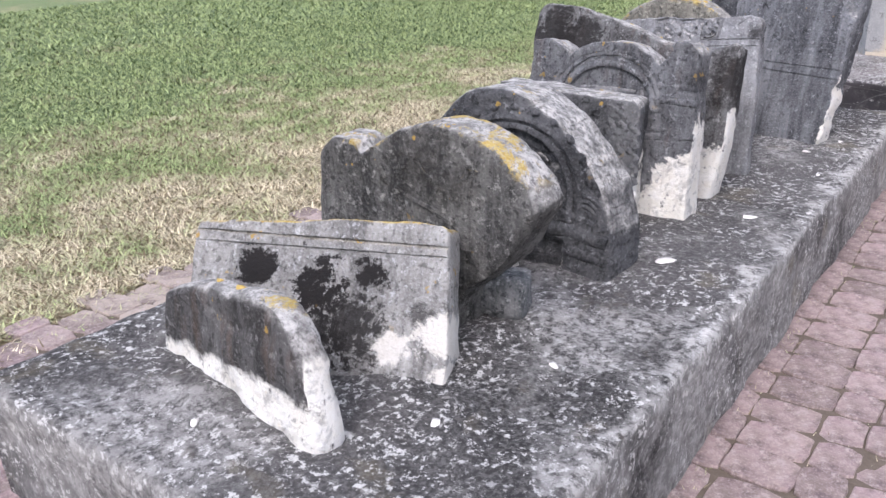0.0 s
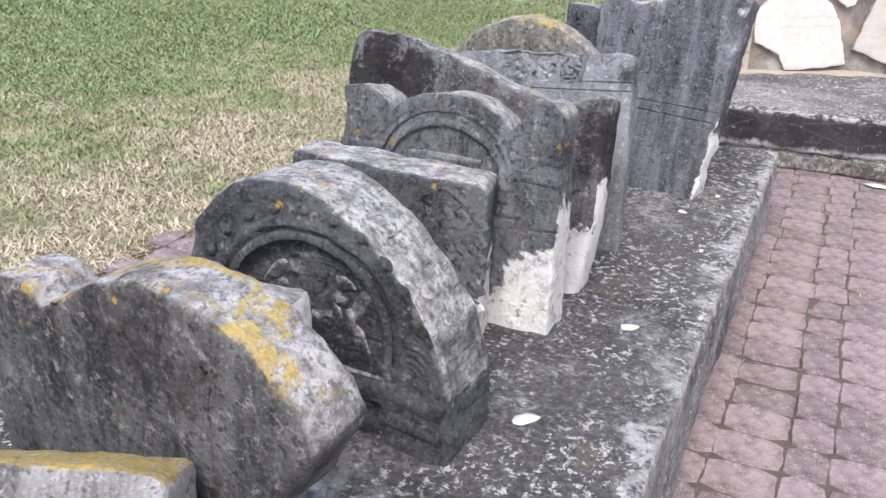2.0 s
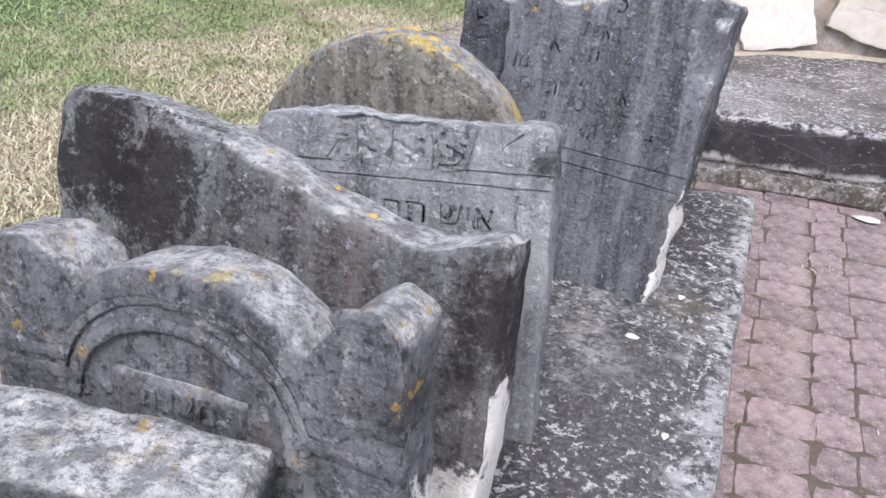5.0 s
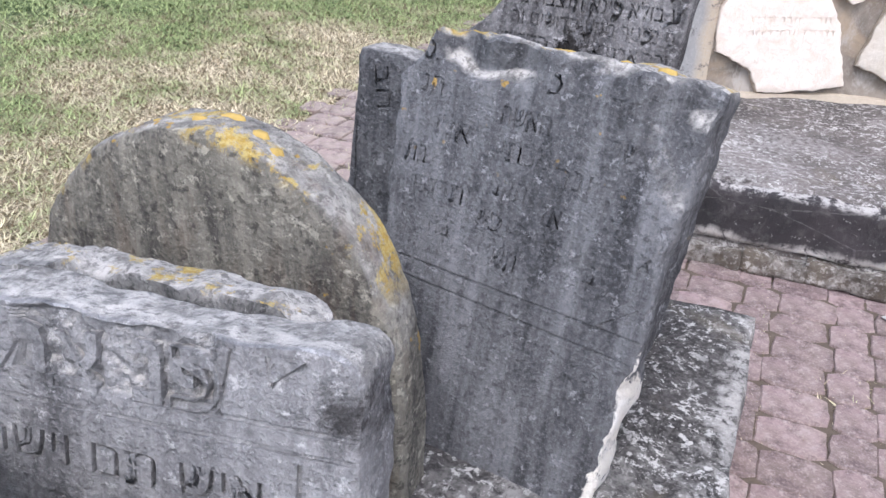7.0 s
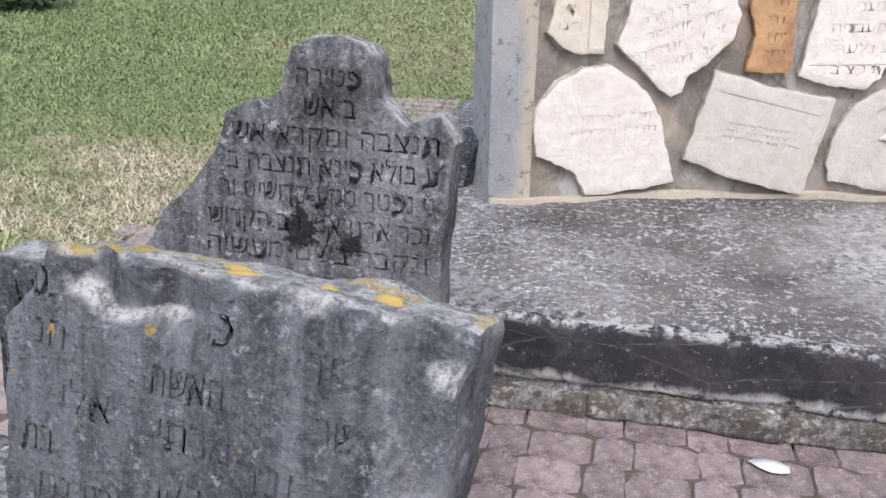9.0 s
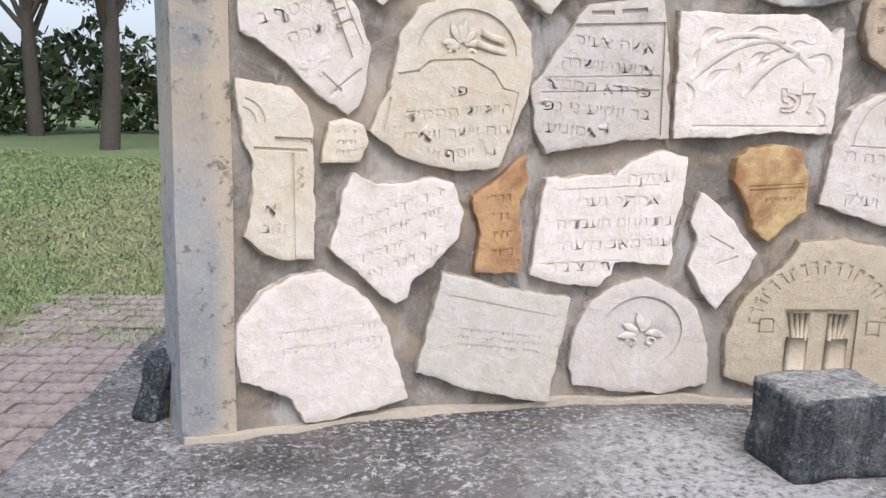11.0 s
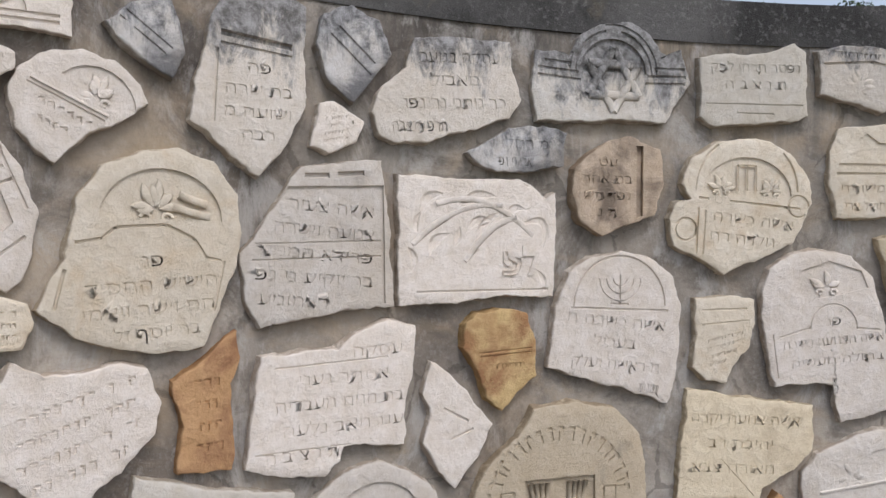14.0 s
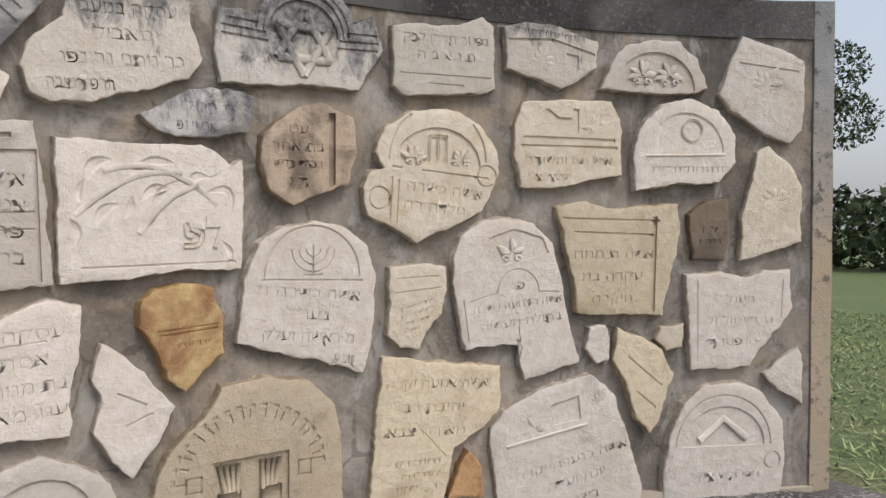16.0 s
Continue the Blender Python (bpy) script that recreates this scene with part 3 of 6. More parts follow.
m_s5 = old_stone("stone_f", (0.17, 0.17, 0.168), (0.05, 0.051, 0.052), 16.0, 0.5, lichen=(0.44, 0.6, 0.58), lime=(0.1, 0.25), streak=0.3, rim=0.95, tooled=0.008)
s5 = grave("slanted_gravestone", -0.52, 2.66, 12, 3, 0.17,
           [(-0.02, -0.03), (-0.02, 0.186), (-0.009, 0.438), (-0.066, 0.452), (-0.141, 0.458), (-0.206, 0.46), (-0.271, 0.467), (-0.338, 0.48), (-0.441, 0.484), (-0.533, 0.498), (-0.55, -0.03)],
           m_s5, "broken gravestone with a slanting top and carved branches", rough=0.008, edge=0.015, seed=9.0)
m_s6 = old_stone("stone_g", (0.21, 0.212, 0.215), (0.05, 0.05, 0.053), 19.0, 0.5, lichen=(0.58, 0.55, 0.56), lime=(0.27, 0.75), rust=0.2, spot=((-0.03, 0.50, 0.06, 0.5, 0.06), (-0.13, 0.40, 0.05, 0.6, 0.05)))
s6 = grave("horned_gravestone", -0.394, 2.80, 0, 9, 0.13,
           [(0.0, -0.03), (-0.008, 0.309), (-0.02, 0.468), (-0.023, 0.609), (-0.068, 0.636), (-0.11, 0.61), (-0.137, 0.567), (-0.151, 0.522), (-0.196, 0.579), (-0.267, 0.614), (-0.363, 0.623), (-0.442, 0.611), (-0.503, 0.581), (-0.537, 0.549), (-0.56, 0.595), (-0.612, 0.619), (-0.692, 0.609), (-0.677, 0.544), (-0.692, 0.44), (-0.69, -0.03)],
           m_s6, "gravestone with an arch between two horns, foot limewashed", rough=0.005, edge=0.012, seed=11.0, rings=46, step=0.012, carve=stepped_arch, centre=(-0.345, 0.33))
m_s7 = old_stone("stone_h", (0.23, 0.23, 0.225), (0.06, 0.056, 0.054), 22.0, 0.5, lime=(0.20, 0.15), rust=0.3, spot=((-0.79, 0.60, 0.13, 0.9, 0.05), (-0.66, 0.56, 0.13, 0.85, 0.05), (0.0, 0.46, 0.12, 0.8, 0.08)), rim=0.85)
s7 = grave("wavy_gravestone", -0.40, 3.075, 0, 14.5, 0.14,
           [(0.0, -0.04), (0.025, 0.254), (0.02, 0.562), (0.028, 0.600), (-0.003, 0.601), (-0.050, 0.588), (-0.099, 0.568), (-0.164, 0.570), (-0.233, 0.585), (-0.318, 0.610), (-0.406, 0.643), (-0.525, 0.679), (-0.618, 0.706), (-0.711, 0.722), (-0.835, 0.728), (-0.872, 0.705), (-0.88, 0.62), (-0.87, -0.04)],
           m_s7, "gravestone with a wavy broken top, dark stains and white foot", rough=0.008, edge=0.028, seed=13.0)
m_s8 = old_stone("stone_i", (0.36, 0.362, 0.365), (0.16, 0.161, 0.165), 25.0, 0.4, spot=((0.01, 0.58, 0.05, 0.8, 0.04),), rim=0.85, pits=0.35)
s8 = grave("lettered_gravestone", -0.42, 3.46, 6, 12, 0.10,
           [(0.045, -0.04), (0.032, 0.473), (0.026, 0.586), (0.021, 0.648), (0.002, 0.657), (-0.047, 0.656), (-0.089, 0.646), (-0.148, 0.643), (-0.217, 0.638), (-0.272, 0.642), (-0.328, 0.636), (-0.402, 0.639), (-0.496, 0.629), (-0.572, 0.622), (-0.592, 0.600), (-0.602, 0.486), (-0.62, -0.04)],
           m_s8, "pale grey gravestone with large carved letters, broken top", rough=0.003, edge=0.012, seed=15.0, rings=44, step=0.011, chip=0.009, carve=sunk_field, centre=(-0.29, 0.555))
m_s8b = old_stone("stone_j", (0.30, 0.30, 0.29), (0.09, 0.09, 0.088), 28.0, 0.4, lichen=(0.45, 0.3, 0.53), rim=0.85)
s8b = grave("rough_slab", -0.47, 3.70, 0, 8, 0.10,
            [(-0.06, -0.04), (-0.07, 0.40), (-0.09, 0.490), (-0.142, 0.530), (-0.192, 0.545), (-0.273, 0.538), (-0.337, 0.526), (-0.447, 0.528), (-0.517, 0.520), (-0.564, 0.527), (-0.637, 0.512), (-0.755, 0.470), (-0.852, 0.440), (-0.87, -0.04)],
            m_s8b, "rough broken slab with a jagged top", rough=0.020, edge=0.022, seed=17.0, step=0.014, rings=26, chip=0.016)
m_s9 = old_stone("stone_k", (0.30, 0.285, 0.235), (0.10, 0.095, 0.085), 31.0, 0.45, lichen=(0.40, 0.12, 0.54), rust=0.35, streak=0.65, rim=0.5)
s9 = grave("rounded_gravestone", -0.553, 4.00, 0, 0, 0.12,
           [(-0.0, -0.03), (-0.008, 0.20), (-0.019, 0.322), (-0.04, 0.404), (-0.072, 0.481), (-0.114, 0.541), (-0.161, 0.589), (-0.218, 0.623), (-0.276, 0.652), (-0.335, 0.668), (-0.395, 0.674), (-0.471, 0.661), (-0.551, 0.632), (-0.623, 0.592), (-0.703, 0.525), (-0.769, 0.43), (-0.786, 0.373), (-0.80, -0.03)],
           m_s9, "round-topped sandstone slab with rust runs and lichen rim", rough=0.006, edge=0.02, seed=19.0, rings=24, step=0.015)
m_s10 = old_stone("stone_l", (0.205, 0.21, 0.218), (0.07, 0.072, 0.077), 34.0, 0.45, lichen=(0.75, 0.35, 0.54), lime=(0.10, 4.5), streak=0.65, rim=0.85, pits=0.5)
s10 = grave("leaning_gravestone", -0.241, 4.14, -8, 17, 0.13,
            [(-0.01, -0.04), (0.018, 0.344), (0.024, 0.454), (0.032, 0.592), (0.037, 0.731), (0.053, 0.798), (-0.004, 0.805), (-0.074, 0.818), (-0.162, 0.818), (-0.226, 0.812), (-0.317, 0.818), (-0.423, 0.818), (-0.514, 0.816), (-0.53, 0.775), (-0.568, 0.72), (-0.56, 0.615), (-0.55, 0.408), (-0.55, -0.04)],
            m_s10, "tall dark grey gravestone, leaning back, faint letters", rough=0.002, edge=0.016, seed=21.0, rings=46, step=0.013, chip=0.013, centre=(-0.26, 0.5), carve=broken_corner)
m_s10b = old_stone("stone_q", (0.19, 0.194, 0.20), (0.07, 0.072, 0.078), 51.0, 0.5)
s10b = grave("hidden_gravestone", -0.45, 4.62, 0, 2, 0.09, [(0.0, -0.03), (0.0, 0.50), (-0.13, 0.585), (-0.30, 0.615), (-0.42, 0.655), (-0.537, 0.662), (-0.555, 0.42), (-0.59, -0.03)],
             m_s10b, "dark lettered slab standing behind the leaning gravestone", rough=0.005, edge=0.010, seed=52.0)
m_s11 = old_stone("stone_m", (0.33, 0.325, 0.325), (0.095, 0.093, 0.095), 37.0, 0.55, spot=((-0.305, 0.672, 0.042, 0.95, 0.010), (-0.215, 0.638, 0.026, 0.95, 0.008), (-0.235, 0.90, 0.075, 0.6, 0.05), (-0.09, 0.66, 0.06, 0.4, 0.05)), streak=0.55, pits=0.3)
s11 = grave("stepped_gravestone", -0.25, 4.79, 0, 7, 0.10,
            [(-0.065, -0.04), (-0.063, 0.41), (-0.06, 0.495), (-0.057, 0.64), (-0.051, 0.728), (-0.040, 0.825), (-0.053, 0.844), (-0.068, 0.869), (-0.097, 0.861), (-0.118, 0.851), (-0.127, 0.844), (-0.148, 0.865), (-0.174, 0.887), (-0.178, 0.916), (-0.183, 0.955), (-0.200, 0.974), (-0.235, 0.984), (-0.292, 0.979), (-0.315, 0.968), (-0.330, 0.938), (-0.338, 0.896), (-0.356, 0.878), (-0.406, 0.867), (-0.435, 0.851), (-0.462, 0.788), (-0.509, 0.721), (-0.561, 0.675), (-0.608, 0.595), (-0.66, 0.52), (-0.68, 0.42), (-0.68, -0.04)],
            m_s11, "gravestone with a stepped broken head and lines of letters", rough=0.002, edge=0.010, seed=23.0, centre=(-0.29, 0.55), soft=0, step=0.013)


# ---- stones set in the wall ----
def carved(name, col, seed, stain=(0.30, 0.24, 0.16), stain_at=0.62, crust=0.0, coarse=0.0, stained=0.5):
    m = Mat(name, 0.85)
    big, mid, fine = m.noise(4, 5, 0.6, 0.5, seed), m.noise(18, 6, 0.7, 0.2, seed + 2), m.noise(110, 4, 0.7, 0.0, seed)
    c = m.mix(m.step(mid, 0.36, 0.66), tuple(v * k for v, k in zip(col, (0.87, 0.84, 0.79))), col)
    c = m.vary(c, 0.10)
    c = m.mix(m.math("MULTIPLY", m.step(big, stain_at, stain_at + 0.14), stained), c, stain)
    c = m.mix(m.math("MULTIPLY", m.step(m.noise(2.2, 4, 0.6, 0.3, seed + 12), 0.50, 0.66), 0.35), c, tuple(v * k for v, k in zip(col, (0.78, 0.72, 0.62))))
    if crust:
        high = m.step(m.math("ADD", m.axis(2), m.math("MULTIPLY", m.math("SUBTRACT", m.noise(6, 8, 0.75, 0.6, seed + 5, (1.6, 1.6, 0.7)), 0.5), 0.75)), crust, crust + 0.10)
        grime = m.mix(m.step(m.noise(26, 7, 0.75, 0.3, seed + 25), 0.40, 0.60), (0.05, 0.052, 0.056), (0.30, 0.30, 0.305))
        c = m.mix(m.math("MULTIPLY", high, 0.85), c, grime)
    c = m.mix(m.math("MULTIPLY", m.step(fine, 0.55, 0.7), 0.25 + coarse), c, tuple(0.6 * v for v in col))
    # the stone's sides darkened: shadow gap round it painted in, with dark mortar
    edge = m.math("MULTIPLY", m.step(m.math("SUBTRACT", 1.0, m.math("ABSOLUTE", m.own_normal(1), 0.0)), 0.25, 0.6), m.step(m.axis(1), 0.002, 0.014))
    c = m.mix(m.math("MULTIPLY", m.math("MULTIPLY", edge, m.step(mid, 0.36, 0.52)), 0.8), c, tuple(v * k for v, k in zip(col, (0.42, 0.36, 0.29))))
    m.bump(fine, 0.003 + 0.006 * coarse, 0.6)
    m.bump(mid, 0.016, 0.7)
    return m.done(c)


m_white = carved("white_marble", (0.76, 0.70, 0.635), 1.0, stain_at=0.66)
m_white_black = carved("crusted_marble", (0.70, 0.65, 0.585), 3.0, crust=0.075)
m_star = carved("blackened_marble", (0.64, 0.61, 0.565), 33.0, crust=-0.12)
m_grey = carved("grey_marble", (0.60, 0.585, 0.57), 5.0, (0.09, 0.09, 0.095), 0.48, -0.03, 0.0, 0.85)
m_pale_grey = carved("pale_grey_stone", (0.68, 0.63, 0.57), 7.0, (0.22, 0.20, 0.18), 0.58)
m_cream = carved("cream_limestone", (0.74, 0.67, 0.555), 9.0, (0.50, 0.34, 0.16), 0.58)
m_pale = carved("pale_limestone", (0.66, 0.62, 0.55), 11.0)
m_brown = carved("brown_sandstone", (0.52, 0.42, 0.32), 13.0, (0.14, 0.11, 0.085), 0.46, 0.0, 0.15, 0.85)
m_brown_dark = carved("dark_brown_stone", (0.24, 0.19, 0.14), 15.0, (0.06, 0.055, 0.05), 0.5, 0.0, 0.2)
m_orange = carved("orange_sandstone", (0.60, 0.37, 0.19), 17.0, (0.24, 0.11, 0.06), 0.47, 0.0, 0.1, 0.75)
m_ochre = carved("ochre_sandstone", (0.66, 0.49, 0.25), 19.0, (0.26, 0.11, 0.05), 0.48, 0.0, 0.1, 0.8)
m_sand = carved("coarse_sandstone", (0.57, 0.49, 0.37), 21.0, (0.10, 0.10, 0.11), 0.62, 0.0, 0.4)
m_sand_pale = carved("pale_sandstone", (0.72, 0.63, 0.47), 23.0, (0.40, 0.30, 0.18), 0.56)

OUTLINES = {}


def span(z, pts):
    """The stretch of a stone's face at a height."""
    xs = [p[0] + (q[0] - p[0]) * (z - p[1]) / (q[1] - p[1]) for p, q in zip(pts, pts[1:] + pts[:1]) if (p[1] - z) * (q[1] - z) < 0]
    return (min(xs), max(xs)) if len(xs) > 1 else (0.0, 0.0)


def fragment(name, a, z, proud, mat, label, outline):
    """A broken stone bedded in the wall at the angle a; outline in millimetres round its middle."""
    pts = [(x / 1000, h / 1000) for x, h in outline]
    OUTLINES[len(OUTLINES)] = pts
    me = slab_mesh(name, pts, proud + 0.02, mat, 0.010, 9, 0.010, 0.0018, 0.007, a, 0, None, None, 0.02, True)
    x, y, _ = arc(a, ARC_R - proud, 0)
    turn = random.uniform(-1.5, 1.5)
    return ob_of(name, me, at=pose(x, y, z, turn, 0, a - 90 + turn), label=label, category="stone fragment", group="stones set in the wall")


def on_face(path):
    """The runs of a path that lie on the newest stone's face."""
    runs, run = [], []
    for p in path:
        lo, hi = span(p[2], OUTLINES[len(OUTLINES) - 1])
        if lo + 0.014 < p[0] < hi - 0.014:
            run.append(p)
        else:
            runs.append(run)
            run = []
    return [q for q in runs + [run] if len(q) > 1]


def relief(f, paths, r, name="moulding", leaf=False, flat=None):
    """Beads carved on a stone's face, of its own material."""
    verts, faces = [], []
    for p in [q for path in paths for q in on_face(path)]:
        me = tube_mesh("t", p, r, f.data.materials[0], 6, flat or (0.5 if leaf else 0.75), 0.0, 0.0015, leaf)
        n = len(verts)
        verts += [tuple(v.co) for v in me.vertices]
        faces += [tuple(n + i for i in q.vertices) for q in me.polygons]
        bpy.data.meshes.remove(me)
    return ob_of(name, mesh_of(name, verts, faces, f.data.materials[0]), f)


CUTS = collections.defaultdict(lambda: ([], []))


def prism(f, pts, depth):
    """Sinks a field of the given outline (metres, round the stone's middle) into a face."""
    verts, faces = CUTS[f.name]
    n, k = len(verts), len(pts)
    verts += [(x, -0.03, z) for x, z in pts] + [(x, depth, z) for x, z in pts]
    faces += [tuple(n + i for i in range(k)), tuple(n + k + i for i in range(k))[::-1]]
    faces += [(n + i, n + k + i, n + k + (i + 1) % k, n + (i + 1) % k) for i in range(k)]


def gouge(f, path, r, leaf=False):
    """Cuts a rounded groove along points of a face."""
    verts, faces = CUTS[f.name]
    for run in on_face([(x, 0.0, z) for x, z in path]):
        me = tube_mesh("t", run, r, f.data.materials[0], 6, 0.009 / r if leaf else 1.3, 0.0, 0.0, leaf)
        n = len(verts)
        verts += [tuple(v.co) for v in me.vertices]
        faces += [tuple(n + i for i in q.vertices) for q in me.polygons]
        bpy.data.meshes.remove(me)


def cut_all():
    """Cuts what was gathered for each stone into its mesh."""
    for name, (verts, faces) in CUTS.items():
        ob = bpy.data.objects[name]
        cut = mesh_of("cutter", verts, faces, ob.data.materials[0], False)
        bm = bmesh.new()
        bm.from_mesh(cut)
        bmesh.ops.remove_doubles(bm, verts=bm.verts, dist=1e-5)
        bmesh.ops.recalc_face_normals(bm, faces=bm.faces)
        bm.to_mesh(cut)
        bm.free()
        cutter = new("cutter", cut)
        cutter.matrix_basis = ob.matrix_basis
        mod = ob.modifiers.new("cut", "BOOLEAN")
        mod.operation, mod.solver, mod.object, mod.use_self = "DIFFERENCE", "EXACT", cutter, True
        done = bpy.data.meshes.new_from_object(ob.evaluated_get(bpy.context.evaluated_depsgraph_get()))
        ob.modifiers.remove(mod)
        if len(done.polygons) > 0.25 * len(ob.data.polygons):
            old = ob.data
            ob.data = done
            bpy.data.meshes.remove(old)
            done.polygons.foreach_set("use_smooth", [len(q.vertices) == 4 and q.area > 2e-5 for q in done.polygons])
            done.set_sharp_from_angle(angle=radians(30))
        bpy.data.objects.remove(cutter)
        bpy.data.meshes.remove(cut)


def lines(f, segs, r=0.005):
    for x0, z0, x1, z1 in segs:
        gouge(f, [(x0 / 1000 + (x1 - x0) / 1000 * k / 10, z0 / 1000 + (z1 - z0) / 1000 * k / 10) for k in range(11)], r)


def half_round(x, z, r, rz=None, n=16):
    return [(x + r * math.cos(math.pi * k / n), z + (rz or r) * math.sin(math.pi * k / n)) for k in range(n + 1)]


def arch(f, x, z, r, bead=0.005):
    gouge(f, half_round(x, z, r), bead)


def sunk_arch(f, x, z, r, rz=None, depth=0.009):
    prism(f, half_round(x, z, r, rz), depth)


def ring(f, x, z, r, bead=0.006):
    gouge(f, [(x + r * math.cos(radians(t)), z + r * math.sin(radians(t))) for t in range(0, 361, 15)], bead)


def border(f, k):
    lines(f, [(-240, -70, 240, -40), (-240, -50, 240, -20)], 0.006)
    sunk_arch(f, 0.02, -0.02, 0.13, 0.09, 0.010)
    relief(f, [[(0.02 + 0.045 * math.cos(t * 0.6) + d, 0.006, 0.02 + 0.022 * math.sin(t * 0.6)) for t in range(11)] for d in (-0.05, 0.0, 0.05)], 0.010, "carved_ornament", True)


def star(f, x, z, r):
    for s in (90, 270):
        p = [(x + r * math.cos(radians(s + 120 * k)), -0.002, z + r * math.sin(radians(s + 120 * k))) for k in (0, 1, 2, 0)]
        relief(f, [[tuple(a + (b - a) * q / 6 for a, b in zip(p[k], p[k + 1])) for q in range(7)] for k in range(3)], 0.019, "star_triangle", False, 0.42)


def foliage(f, x, z, r):
    """A worn spray of leaves of uneven length over two curls."""
    rng = random.Random(int(abs(x * 9910 + z * 7919 + r * 1e4)) + len(OUTLINES))
    turn, paths = rng.uniform(-25, 25), []
    for a in (90, 62, 118, 34, 146, 8, 172):
        if a != 90 and rng.random() < 0.2:
            continue
        t, d, bend = radians(a + turn + rng.uniform(-9, 9)), rng.uniform(0.65, 1.1), rng.uniform(-0.022, 0.022)
        paths.append([(x + r * d * (0.15 + 0.14 * k) * math.cos(t) - bend * math.sin(t) * k * k / 30, 0.002, z - 0.35 * r + r * d * (0.15 + 0.14 * k) * math.sin(t) + bend * math.cos(t) * k * k / 30) for k in range(7)])
    tagged(relief(f, paths, 0.16 * r + 0.002, "carved_ornament", True, 0.3), kind="stuff")
    for q in (-1, 1):
        relief(f, [[(x + q * r * (0.38 + 0.17 * math.cos(k * 0.7)), 0.002, z - 0.62 * r + 0.14 * r * math.sin(k * 0.7)) for k in range(8)]], 0.006, "carved_curl", False, 0.5)


def sunk_leaf(f, x0, z0, x1, z1, bulge, r):
    """A leaf-shaped hollow from one point to another, bowed to one side."""
    dx, dz = x1 - x0, z1 - z0
    gouge(f, [(x0 + dx * k / 8 - dz * bulge * math.sin(math.pi * k / 8), z0 + dz * k / 8 + dx * bulge * math.sin(math.pi * k / 8)) for k in range(9)], r, True)


def branches(f):
    """A willow: hollows between boughs that sweep down, letters, a border."""
    for leaf in ((-0.235, 0.085, -0.15, 0.17, 0.25, 0.024), (-0.09, 0.125, 0.065, 0.165, 0.15, 0.020), (-0.20, -0.06, -0.13, 0.02, 0.20, 0.022), (-0.12, -0.04, -0.085, 0.05, -0.10, 0.016), (-0.05, 0.035, 0.045, 0.075, 0.20, 0.019), (-0.02, -0.02, 0.095, 0.11, 0.15, 0.018),
                 (0.11, 0.075, 0.19, 0.12, 0.30, 0.019), (0.16, 0.06, 0.265, -0.03, 0.55, 0.018), (-0.29, -0.03, -0.27, -0.12, 0.20, 0.016), (-0.05, -0.06, 0.0, -0.035, 0.1, 0.013), (-0.19, 0.03, -0.10, 0.095, 0.10, 0.011), (0.235, -0.11, 0.27, -0.20, 0.2, 0.014), (-0.25, 0.02, -0.24, 0.10, 0.15, 0.013)):
        sunk_leaf(f, *leaf)
    relief(f, [[(-0.27 + 0.040 * t, 0.001, -0.02 + 0.040 * t - 0.0026 * t * t) for t in range(10)], [(-0.18 + 0.05 * t, 0.001, 0.13 + 0.02 * t - 0.0042 * t * t) for t in range(9)], [(-0.06 + 0.03 * t, 0.001, -0.08 + 0.045 * t - 0.003 * t * t) for t in range(8)]], 0.013, "bough", False, 0.4)
    letters(f, ["לפ"], 0.12, 0.17, -0.08, 0.1, 0, f.data.materials[0], 0.007, 0.0, "raised_letters")
    lines(f, [(-310, -195, 290, -185)], 0.005)


def bars(f, x0, x1, z0, z1, rows, tilt=0.0, mat=None, y=0.0):
    """Rows of worn writing that cannot be read, cut as plain bars."""
    rng = random.Random(rows * 31 + int(abs(x0) * 1000) + len(f.name))
    t = math.tan(radians(tilt))
    h = (z1 - z0) / max(1, rows) * 0.5
    for r in range(rows):
        z, x = z1 - (z1 - z0) * (r + 0.5) / rows, x0 + rng.uniform(0, 0.02)
        while x < x1:
            w = h * rng.uniform(0.40, 0.75)
            lo, hi = span(z + t * x, OUTLINES[len(OUTLINES) - 1])
            if rng.random() < 0.85 and lo + 0.03 < x < hi - 0.03 - w:
                top, q = z + h * 0.42 + t * x, h * rng.uniform(0.22, 0.32)
                prism(f, [(x, top), (x, top - q), (x + w, top - q), (x + w, top)], 0.0045)
                if rng.random() < 0.75:
                    e = x + w - q * 0.8 if rng.random() < 0.7 else x
                    prism(f, [(e, top - q - 0.0004), (e, top - h * 0.84), (e + q * 0.8, top - h * 0.84), (e + q * 0.8, top - q - 0.0004)], 0.0045)
            x += w + h * 0.28


